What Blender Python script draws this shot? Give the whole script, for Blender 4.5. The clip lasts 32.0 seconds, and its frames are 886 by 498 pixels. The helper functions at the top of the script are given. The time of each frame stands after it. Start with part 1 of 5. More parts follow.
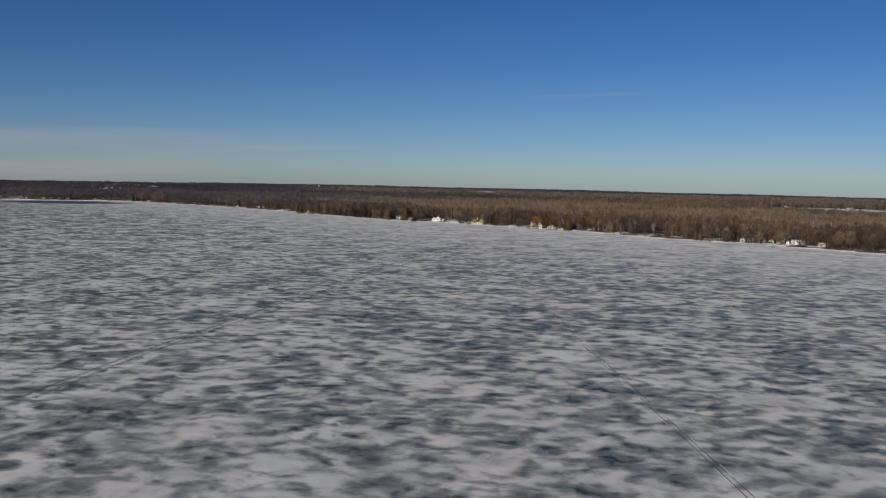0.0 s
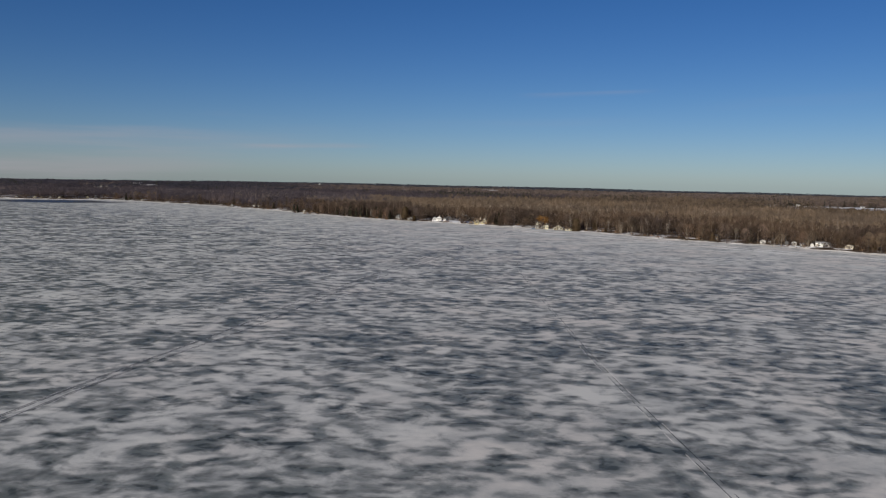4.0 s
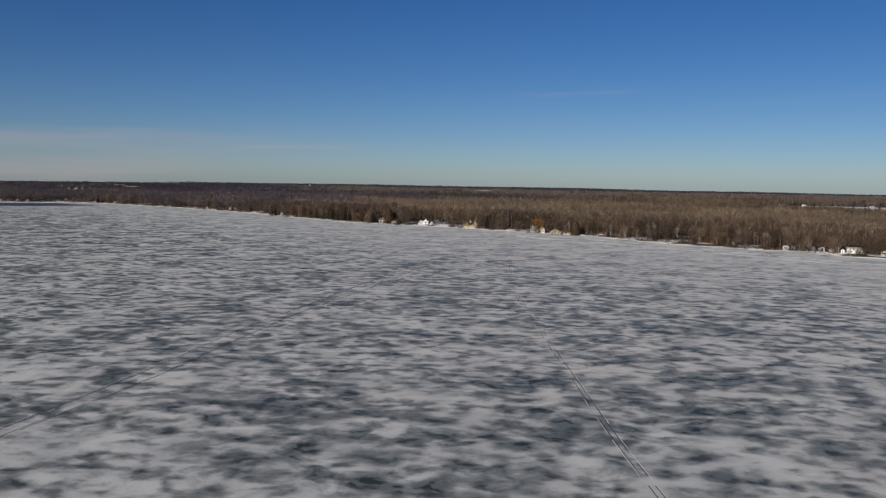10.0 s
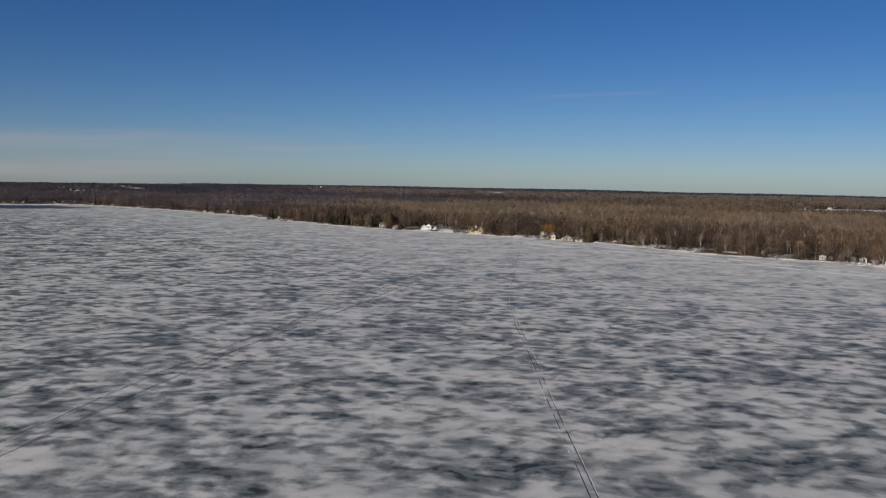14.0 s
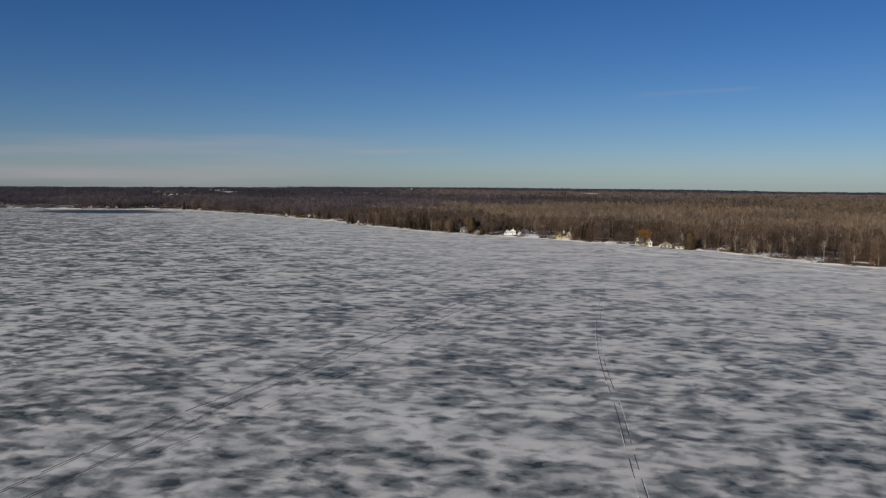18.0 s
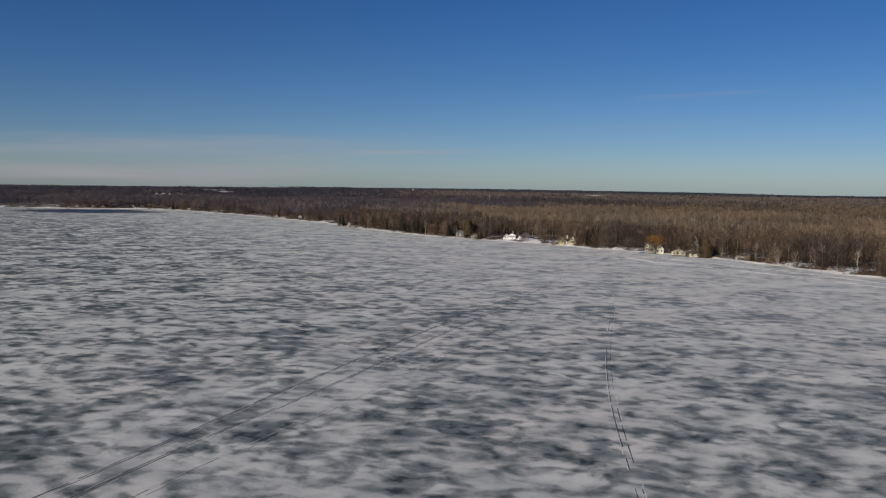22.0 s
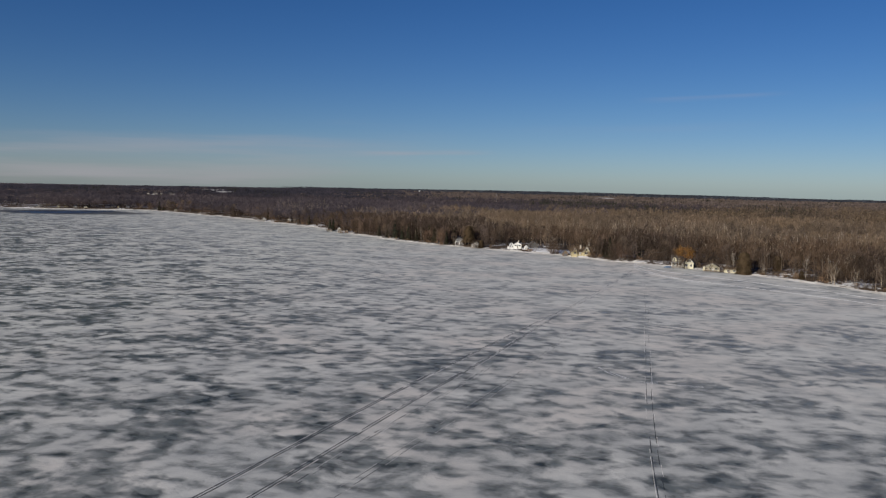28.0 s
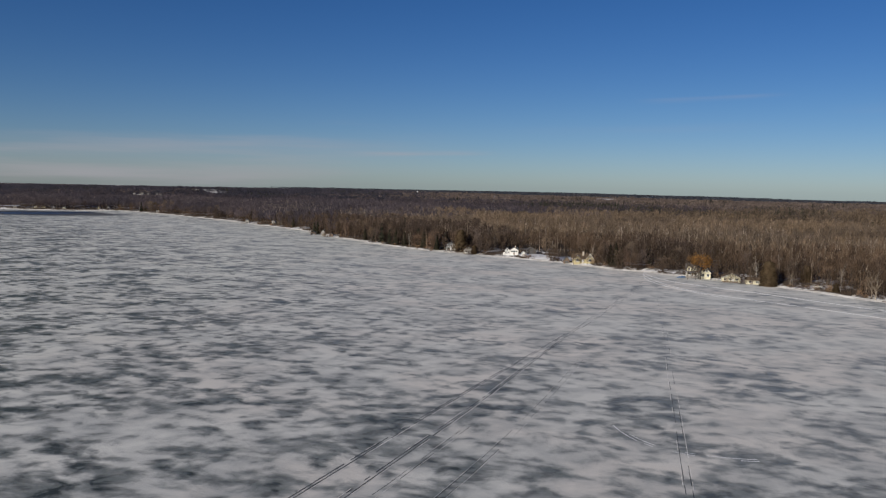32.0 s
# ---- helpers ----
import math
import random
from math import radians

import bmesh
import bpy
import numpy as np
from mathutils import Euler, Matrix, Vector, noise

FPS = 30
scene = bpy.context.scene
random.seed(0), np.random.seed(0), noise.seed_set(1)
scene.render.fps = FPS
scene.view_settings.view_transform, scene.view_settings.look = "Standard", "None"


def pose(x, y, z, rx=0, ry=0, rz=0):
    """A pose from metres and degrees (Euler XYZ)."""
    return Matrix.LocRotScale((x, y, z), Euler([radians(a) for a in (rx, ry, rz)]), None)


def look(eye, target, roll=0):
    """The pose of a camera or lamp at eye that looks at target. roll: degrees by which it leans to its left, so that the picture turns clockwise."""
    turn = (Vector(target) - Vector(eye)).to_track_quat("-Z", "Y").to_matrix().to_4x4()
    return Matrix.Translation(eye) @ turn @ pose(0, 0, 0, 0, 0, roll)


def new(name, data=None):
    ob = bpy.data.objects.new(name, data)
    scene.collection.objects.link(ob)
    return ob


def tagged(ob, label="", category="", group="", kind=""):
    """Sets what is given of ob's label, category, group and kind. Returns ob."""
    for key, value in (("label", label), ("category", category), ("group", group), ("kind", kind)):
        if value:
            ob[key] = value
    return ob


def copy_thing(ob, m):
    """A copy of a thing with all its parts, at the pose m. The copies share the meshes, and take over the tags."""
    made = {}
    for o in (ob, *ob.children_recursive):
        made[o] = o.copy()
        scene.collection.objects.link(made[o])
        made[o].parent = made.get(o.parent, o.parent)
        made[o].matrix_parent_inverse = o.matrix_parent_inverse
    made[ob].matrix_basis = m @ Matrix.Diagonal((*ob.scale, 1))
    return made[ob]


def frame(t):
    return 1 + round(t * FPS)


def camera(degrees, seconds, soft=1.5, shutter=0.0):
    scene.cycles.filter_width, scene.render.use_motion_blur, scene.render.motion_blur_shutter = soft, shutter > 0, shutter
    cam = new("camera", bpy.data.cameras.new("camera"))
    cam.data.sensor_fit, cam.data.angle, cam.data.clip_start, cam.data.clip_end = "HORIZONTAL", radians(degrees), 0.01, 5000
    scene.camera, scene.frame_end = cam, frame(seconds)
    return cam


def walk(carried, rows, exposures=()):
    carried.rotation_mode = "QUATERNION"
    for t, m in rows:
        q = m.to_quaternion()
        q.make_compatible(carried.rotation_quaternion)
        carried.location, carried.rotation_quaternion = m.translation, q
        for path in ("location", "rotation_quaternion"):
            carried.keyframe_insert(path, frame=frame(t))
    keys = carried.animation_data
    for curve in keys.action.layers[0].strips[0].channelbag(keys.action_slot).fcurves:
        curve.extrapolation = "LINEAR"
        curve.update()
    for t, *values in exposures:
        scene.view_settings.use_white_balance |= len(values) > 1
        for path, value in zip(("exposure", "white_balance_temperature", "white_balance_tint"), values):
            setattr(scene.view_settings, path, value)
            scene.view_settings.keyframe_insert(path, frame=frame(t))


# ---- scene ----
# camera: seconds, x, y, z, heading to the left of +y, pitch, lean
ROWS = [
    (0.0, 0.00, 0.00, 48.00, -0.000, -4.841, 1.193),
    (0.5, 0.12, 4.76, 47.96, 0.082, -4.839, 1.168),
    (1.0, 0.19, 9.55, 47.94, 0.136, -4.861, 1.160),
    (1.5, 0.33, 14.52, 47.93, 0.193, -4.880, 1.145),
    (2.0, 0.45, 19.70, 47.95, 0.183, -4.894, 1.138),
    (2.5, 0.59, 25.03, 47.98, 0.200, -4.924, 1.158),
    (3.0, 0.84, 30.58, 48.02, 0.196, -4.940, 1.184),
    (3.5, 1.07, 36.23, 48.03, 0.179, -4.958, 1.169),
    (4.0, 1.32, 41.93, 48.02, 0.180, -4.976, 1.159),
    (4.5, 1.62, 47.67, 47.98, 0.189, -4.990, 1.155),
    (5.0, 1.98, 53.47, 47.92, 0.196, -4.996, 1.158),
    (5.5, 2.43, 59.31, 47.84, 0.194, -4.987, 1.170),
    (6.0, 2.99, 65.22, 47.75, 0.173, -4.961, 1.190),
    (6.5, 3.71, 71.21, 47.65, 0.162, -4.958, 1.166),
    (7.0, 4.41, 77.35, 47.55, 0.153, -4.944, 1.155),
    (7.5, 5.10, 83.64, 47.48, 0.157, -4.951, 1.121),
    (8.0, 5.86, 89.97, 47.43, 0.087, -4.960, 1.093),
    (8.5, 6.59, 96.28, 47.37, 0.039, -4.980, 1.062),
    (9.0, 7.41, 102.60, 47.32, -0.031, -4.938, 1.042),
    (9.5, 8.28, 108.91, 47.29, -0.102, -4.943, 0.973),
    (10.0, 9.23, 115.26, 47.29, -0.191, -4.923, 0.923),
    (10.5, 10.24, 121.67, 47.32, -0.250, -4.933, 0.855),
    (11.0, 11.50, 128.15, 47.39, -0.297, -4.895, 0.846),
    (11.5, 12.93, 134.69, 47.49, -0.267, -4.876, 0.865),
    (12.0, 14.43, 141.33, 47.62, -0.242, -4.855, 0.906),
    (12.5, 15.96, 148.05, 47.77, -0.227, -4.861, 0.935),
    (13.0, 17.43, 154.85, 47.94, -0.260, -4.846, 0.995),
    (13.5, 18.78, 161.69, 48.12, 0.475, -4.834, 0.984),
    (14.0, 20.03, 168.56, 48.30, 0.898, -4.843, 0.960),
    (14.5, 21.17, 175.41, 48.48, 1.278, -4.862, 0.916),
    (15.0, 22.20, 182.23, 48.63, 1.883, -4.882, 0.849),
    (15.5, 23.12, 188.98, 48.76, 2.983, -4.892, 0.752),
    (16.0, 23.91, 195.64, 48.84, 4.848, -4.881, 0.620),
    (16.5, 24.64, 202.15, 48.88, 7.277, -4.877, 0.515),
    (17.0, 25.38, 208.54, 48.87, 7.752, -4.854, 0.475),
    (17.5, 25.96, 214.80, 48.84, 7.729, -4.831, 0.463),
    (18.0, 26.39, 221.05, 48.80, 7.656, -4.819, 0.438),
    (18.5, 26.75, 227.32, 48.74, 7.667, -4.812, 0.458),
    (19.0, 27.04, 233.66, 48.69, 7.631, -4.800, 0.496),
    (19.5, 27.21, 240.03, 48.63, 7.631, -4.794, 0.516),
    (20.0, 27.30, 246.41, 48.55, 7.624, -4.767, 0.579),
    (20.5, 27.33, 252.82, 48.42, 7.659, -4.764, 0.653),
    (21.0, 27.36, 259.27, 48.27, 7.706, -4.763, 0.734),
    (21.5, 27.39, 265.73, 48.12, 7.808, -4.755, 0.801),
    (22.0, 27.39, 272.32, 48.00, 7.904, -4.733, 0.814),
    (22.5, 27.37, 278.96, 47.92, 7.997, -4.716, 0.833),
    (23.0, 27.31, 285.62, 47.86, 8.083, -4.703, 0.845),
    (23.5, 27.15, 292.19, 47.84, 8.169, -4.705, 0.944),
    (24.0, 26.89, 298.64, 47.84, 8.236, -4.693, 1.045),
    (24.5, 26.76, 305.10, 47.90, 8.296, -4.695, 1.092),
    (25.0, 26.63, 311.72, 48.01, 8.366, -4.698, 1.099),
    (25.5, 26.53, 318.43, 48.15, 8.439, -4.697, 1.125),
    (26.0, 26.43, 325.10, 48.29, 8.486, -4.704, 1.137),
    (26.5, 26.31, 331.72, 48.41, 8.514, -4.701, 1.141),
    (27.0, 26.17, 338.32, 48.50, 8.529, -4.695, 1.143),
    (27.5, 25.99, 344.88, 48.54, 8.538, -4.680, 1.148),
    (28.0, 25.76, 351.41, 48.54, 8.547, -4.661, 1.162),
    (28.5, 25.56, 357.95, 48.49, 8.564, -4.672, 1.219),
    (29.0, 25.40, 364.52, 48.43, 8.544, -4.669, 1.249),
    (29.5, 25.29, 371.16, 48.37, 8.561, -4.679, 1.267),
    (30.0, 25.18, 377.91, 48.33, 8.527, -4.673, 1.263),
    (30.5, 25.13, 384.72, 48.30, 8.543, -4.677, 1.260),
    (31.0, 25.13, 391.54, 48.28, 8.519, -4.651, 1.263),
    (31.5, 25.15, 398.29, 48.25, 8.538, -4.653, 1.258),
    (32.0, 25.13, 405.03, 48.21, 8.548, -4.618, 1.244),
]
cam = camera(58.60, 32.0, soft=1.25)


def aim(x, y, z, yaw, pitch, lean):
    return pose(x, y, z, 0, 0, yaw) @ pose(0, 0, 0, 90 + pitch) @ pose(0, 0, 0, 0, 0, lean)


walk(cam, [(t, aim(*row)) for t, *row in ROWS], ((0.0, 0.0), (27.5, 0.02), (29.0, 0.07), (30.5, 0.06), (32.0, 0.05)))

# ---- light ----
SUN_FROM = Vector((-0.52, -0.85, 0.0)).normalized()
SUN_ELEVATION = 20.0
world = bpy.data.worlds.new("winter_sky")
scene.world = world
world.use_nodes = True
wn, wl = world.node_tree.nodes, world.node_tree.links
wn.clear()
w_out = wn.new("ShaderNodeOutputWorld")
w_bg = wn.new("ShaderNodeBackground")
w_sky = wn.new("ShaderNodeTexSky")
w_sky.sky_type = "NISHITA"
w_sky.sun_disc = False
w_sky.sun_elevation = radians(SUN_ELEVATION)
w_sky.sun_rotation = math.atan2(SUN_FROM.x, SUN_FROM.y)
w_sky.altitude, w_sky.air_density, w_sky.dust_density, w_sky.ozone_density = 200, 0.75, 0.35, 3.2
w_bg.inputs["Strength"].default_value = 0.058
w_tone = wn.new("ShaderNodeHueSaturation")
w_tone.inputs["Saturation"].default_value = 1.22
w_tone.inputs["Hue"].default_value = 0.51
w_tint = wn.new("ShaderNodeMix")
w_tint.data_type, w_tint.blend_type = "RGBA", "MULTIPLY"
w_tint.inputs[0].default_value = 1.0
w_tint.inputs[7].default_value = (0.92, 0.965, 1.045, 1.0)
wl.new(w_sky.outputs[0], w_tint.inputs[6])
wl.new(w_tint.outputs[2], w_tone.inputs["Color"])
# thin cirrus in a few level streaks, low over the horizon
w_at = wn.new("ShaderNodeTexCoord")
w_split = wn.new("ShaderNodeSeparateXYZ")
wl.new(w_at.outputs["Generated"], w_split.inputs[0])


def sky_math(op, a, b):
    node = wn.new("ShaderNodeMath")
    node.operation = op
    for socket, value in zip(node.inputs, (a, b)):
        if isinstance(value, bpy.types.NodeSocket):
            wl.new(value, socket)
        else:
            socket.default_value = value
    return node.outputs[0]


def sky_span(value, low, high, to_low, to_high):
    node = wn.new("ShaderNodeMapRange")
    node.interpolation_type = "SMOOTHSTEP"
    wl.new(value, node.inputs["Value"])
    for key, number in zip(("From Min", "From Max", "To Min", "To Max"), (low, high, to_low, to_high)):
        node.inputs[key].default_value = number
    return node.outputs[0]


def sky_noise(scale, stretch, detail):
    m = wn.new("ShaderNodeMapping")
    m.inputs["Scale"].default_value = (1.0, 1.0, stretch)
    node = wn.new("ShaderNodeTexNoise")
    node.inputs["Scale"].default_value, node.inputs["Detail"].default_value = scale, detail
    wl.new(w_at.outputs["Generated"], m.inputs["Vector"])
    wl.new(m.outputs[0], node.inputs["Vector"])
    return node.outputs[0]


w_rise = w_split.outputs["Z"]
w_low = sky_span(w_rise, 0.0, 0.11, 1.0, 0.0)
w_haze = wn.new("ShaderNodeMix")
w_haze.data_type = "RGBA"
w_haze.inputs[6].default_value = (0.922, 0.970, 1.030, 1.0)
w_haze.inputs[7].default_value = (0.912, 0.948, 1.062, 1.0)
wl.new(w_low, w_haze.inputs[0])
wl.new(w_haze.outputs[2], w_tint.inputs[7])
w_way = sky_math("ARCTAN2", w_split.outputs["X"], w_split.outputs["Y"])
w_wisp, w_soft = sky_noise(5.0, 16.0, 6.0), sky_noise(2.6, 20.0, 4.0)
w_cloud = None
# way round from north in degrees, half-length, height, slope for each degree, half-depth, strength
for at, reach, height, slope, deep, strength in ((-31.0, 26.0, 0.022, 0.0010, 0.038, 0.42), (-10.0, 6.0, 0.0388, 0.0006, 0.0050, 0.55), (-33.0, 10.0, 0.052, 0.0006, 0.006, 0.08), (-33.0, 22.0, 0.004, 0.0, 0.026, 0.34),
                                                 (9.8, 5.6, 0.108, 0.0006, 0.005, 0.26), (4.0, 12.0, 0.072, 0.0005, 0.010, 0.09), (24.0, 8.0, 0.10, 0.0010, 0.010, 0.10)):
    turn_off = sky_math("SUBTRACT", w_way, radians(at))
    lift_off = sky_math("SUBTRACT", sky_math("SUBTRACT", w_rise, height), sky_math("MULTIPLY", turn_off, slope * 57.3))
    lift_off = sky_math("ADD", lift_off, sky_math("MULTIPLY", sky_math("SUBTRACT", w_wisp, 0.5), deep * 1.6))
    across = sky_span(sky_math("ABSOLUTE", lift_off, 0.0), 0.0, deep, 1.0, 0.0)
    along = sky_span(sky_math("ABSOLUTE", turn_off, 0.0), radians(reach * 0.3), radians(reach), 1.0, 0.0)
    streak = sky_math("MULTIPLY", sky_math("MULTIPLY", across, along), sky_math("MULTIPLY", sky_span(w_soft, 0.36, 0.66, 0.25, 1.0), strength))
    w_cloud = streak if w_cloud is None else sky_math("ADD", w_cloud, streak)
w_mix = wn.new("ShaderNodeMix")
w_mix.data_type = "RGBA"
w_mix.inputs[7].default_value = (6.2, 5.9, 6.5, 1.0)
wl.new(w_cloud, w_mix.inputs[0])
wl.new(w_tone.outputs[0], w_mix.inputs[6])
wl.new(w_mix.outputs[2], w_bg.inputs["Color"])
wl.new(w_bg.outputs[0], w_out.inputs["Surface"])

sun = new("sun", bpy.data.lights.new("sun", "SUN"))
sun.data.energy, sun.data.angle, sun.data.color = 4.3, radians(0.53), (1.0, 0.92, 0.80)
sun.matrix_world = look((0, 0, 0), -(SUN_FROM * math.cos(radians(SUN_ELEVATION)) + Vector((0, 0, math.sin(radians(SUN_ELEVATION))))))
sun.location = (-600, -900, 400)


# ---- materials ----
class Nodes:
    """A small builder for node materials."""

    def __init__(self, name):
        self.material = bpy.data.materials.new(name)
        self.material.use_nodes = True
        self.tree = self.material.node_tree
        self.tree.nodes.clear()
        self.out = self.tree.nodes.new("ShaderNodeOutputMaterial")
        self.bsdf = self.tree.nodes.new("ShaderNodeBsdfPrincipled")
        self.tree.links.new(self.bsdf.outputs[0], self.out.inputs["Surface"])

    def add(self, kind, **inputs):
        node = self.tree.nodes.new(kind)
        for key, value in inputs.items():
            self.put(node.inputs[key.replace("_", " ")], value)
        return node

    def put(self, socket, value):
        if isinstance(value, bpy.types.NodeSocket):
            self.tree.links.new(value, socket)
        else:
            socket.default_value = value

    def place(self, turn=0.0, scale=(1, 1, 1), world_space=True):
        if world_space:
            source = self.add("ShaderNodeNewGeometry").outputs["Position"]
        else:
            source = self.add("ShaderNodeTexCoord").outputs["Object"]
        m = self.add("ShaderNodeMapping", Vector=source)
        m.inputs["Rotation"].default_value = (0, 0, radians(turn))
        m.inputs["Scale"].default_value = scale
        return m.outputs[0]

    def noise(self, vector, scale, detail=3.0, rough=0.55, distortion=0.0):
        n = self.add("ShaderNodeTexNoise", Vector=vector, Scale=scale, Detail=detail, Roughness=rough, Distortion=distortion)
        return n.outputs[0]

    def sums(self, op, a, b, clamp=False):
        n = self.tree.nodes.new("ShaderNodeMath")
        n.operation, n.use_clamp = op, clamp
        self.put(n.inputs[0], a)
        self.put(n.inputs[1], b)
        return n.outputs[0]

    def span(self, value, low, high, to_low=0.0, to_high=1.0, smooth=True):
        n = self.tree.nodes.new("ShaderNodeMapRange")
        n.interpolation_type = "SMOOTHSTEP" if smooth else "LINEAR"
        for k, v in zip(("Value", "From Min", "From Max", "To Min", "To Max"), (value, low, high, to_low, to_high)):
            self.put(n.inputs[k], v)
        return n.outputs[0]

    def mix(self, factor, a, b):
        n = self.tree.nodes.new("ShaderNodeMix")
        n.data_type = "RGBA"
        for k, v in ((0, factor), (6, a), (7, b)):
            self.put(n.inputs[k], (*v, 1.0) if isinstance(v, tuple) and len(v) == 3 else v)
        return n.outputs[2]

    def finish(self, colour, roughness=0.8, bump=None, strength=0.3, distance=0.05, metal=0.0, specular=0.5):
        self.put(self.bsdf.inputs["Base Color"], (*colour, 1.0) if isinstance(colour, tuple) else colour)
        self.put(self.bsdf.inputs["Roughness"], roughness)
        self.bsdf.inputs["Metallic"].default_value = metal
        self.bsdf.inputs["Specular IOR Level"].default_value = specular
        if bump is not None:
            b = self.add("ShaderNodeBump", Height=bump, Strength=strength, Distance=distance)
            self.tree.links.new(b.outputs[0], self.bsdf.inputs["Normal"])
        return self.material


def weathered(name, colour, second, scale=1.2, roughness=0.8, metal=0.0, spread=0.25, bump=0.2, specular=0.35):
    """Paint, bark, boards: two colours mixed at two scales, with a random shift from piece to piece."""
    n = Nodes(name)
    here = n.place()
    fine = n.noise(here, scale * 6, 4)
    broad = n.noise(here, scale * 0.5, 3)
    mask = n.span(n.sums("ADD", n.sums("MULTIPLY", fine, 0.5), n.sums("MULTIPLY", broad, 0.5)), 0.36, 0.66)
    tone = n.mix(mask, colour, second)
    info = n.add("ShaderNodeObjectInfo").outputs["Random"]
    shift = n.span(info, 0, 1, 1 - spread, 1 + spread, smooth=False)
    hue = n.add("ShaderNodeHueSaturation", Color=tone, Value=shift)
    return n.finish(hue.outputs[0], roughness, fine, bump, 0.04, metal, specular)


def twigs(name, dark, light, warm, broad_scale=0.02, tree_scale=0.16, strength=1.0):
    """Bare winter wood: every twig a little different, whole stands browner or greyer; light that falls on thin twigs from behind passes round them."""
    n = Nodes(name)
    n.tree.nodes.remove(n.bsdf)
    here = n.place()
    island = n.add("ShaderNodeNewGeometry").outputs["Random Per Island"]
    stand = n.span(n.noise(here, broad_scale, 4), 0.40, 0.60)
    clump = n.span(n.noise(here, broad_scale * 7, 2), 0.35, 0.65)
    info = n.add("ShaderNodeObjectInfo").outputs["Random"]
    crown = n.noise(n.place(0, (1.0, 1.0, 0.12)), tree_scale, 2)
    tone = n.mix(n.sums("ADD", n.sums("MULTIPLY", island, 0.30), 0.24), dark, light)
    tone = n.mix(n.sums("MULTIPLY", stand, 0.6), tone, warm)
    value = n.sums("MULTIPLY", n.span(clump, 0, 1, 0.80, 1.16), n.span(info, 0, 1, 0.78, 1.22, smooth=False))
    value = n.sums("MULTIPLY", n.sums("MULTIPLY", value, n.span(crown, 0.34, 0.66, 0.72, 1.26)), strength)
    hue = n.add("ShaderNodeHueSaturation", Color=tone, Value=value).outputs[0]
    front, rear = n.add("ShaderNodeBsdfDiffuse", Color=hue), n.add("ShaderNodeBsdfTranslucent", Color=hue)
    both = n.add("ShaderNodeAddShader")
    n.put(both.inputs[0], front.outputs[0])
    n.put(both.inputs[1], rear.outputs[0])
    n.put(n.out.inputs["Surface"], both.outputs[0])
    return n.material


# where the wind has swept the ice nearly bare: x, y, reach in metres
BARE_ICE = [(-66, 165, 12), (-20, 264, 20), (23, 262, 13), (-37, 143, 7), (61, 211, 11), (-84, 270, 12), (75, 152, 11), (4, 221, 13), (85, 254, 13), (-43, 207, 11),
            (-20, 288, 11), (26, 300, 13), (27, 277, 8), (73, 302, 13), (40, 405, 11), (-12, 346, 12), (-67, 396, 14), (-65, 423, 11), (-52, 498, 14), (1, 438, 8),
            (10, 577, 17), (58, 539, 14), (72, 444, 10), (19, 411, 9), (81, 433, 9), (-56, 519, 12), (-19, 541, 8), (48, 585, 15), (52, 663, 16), (82, 605, 12)]


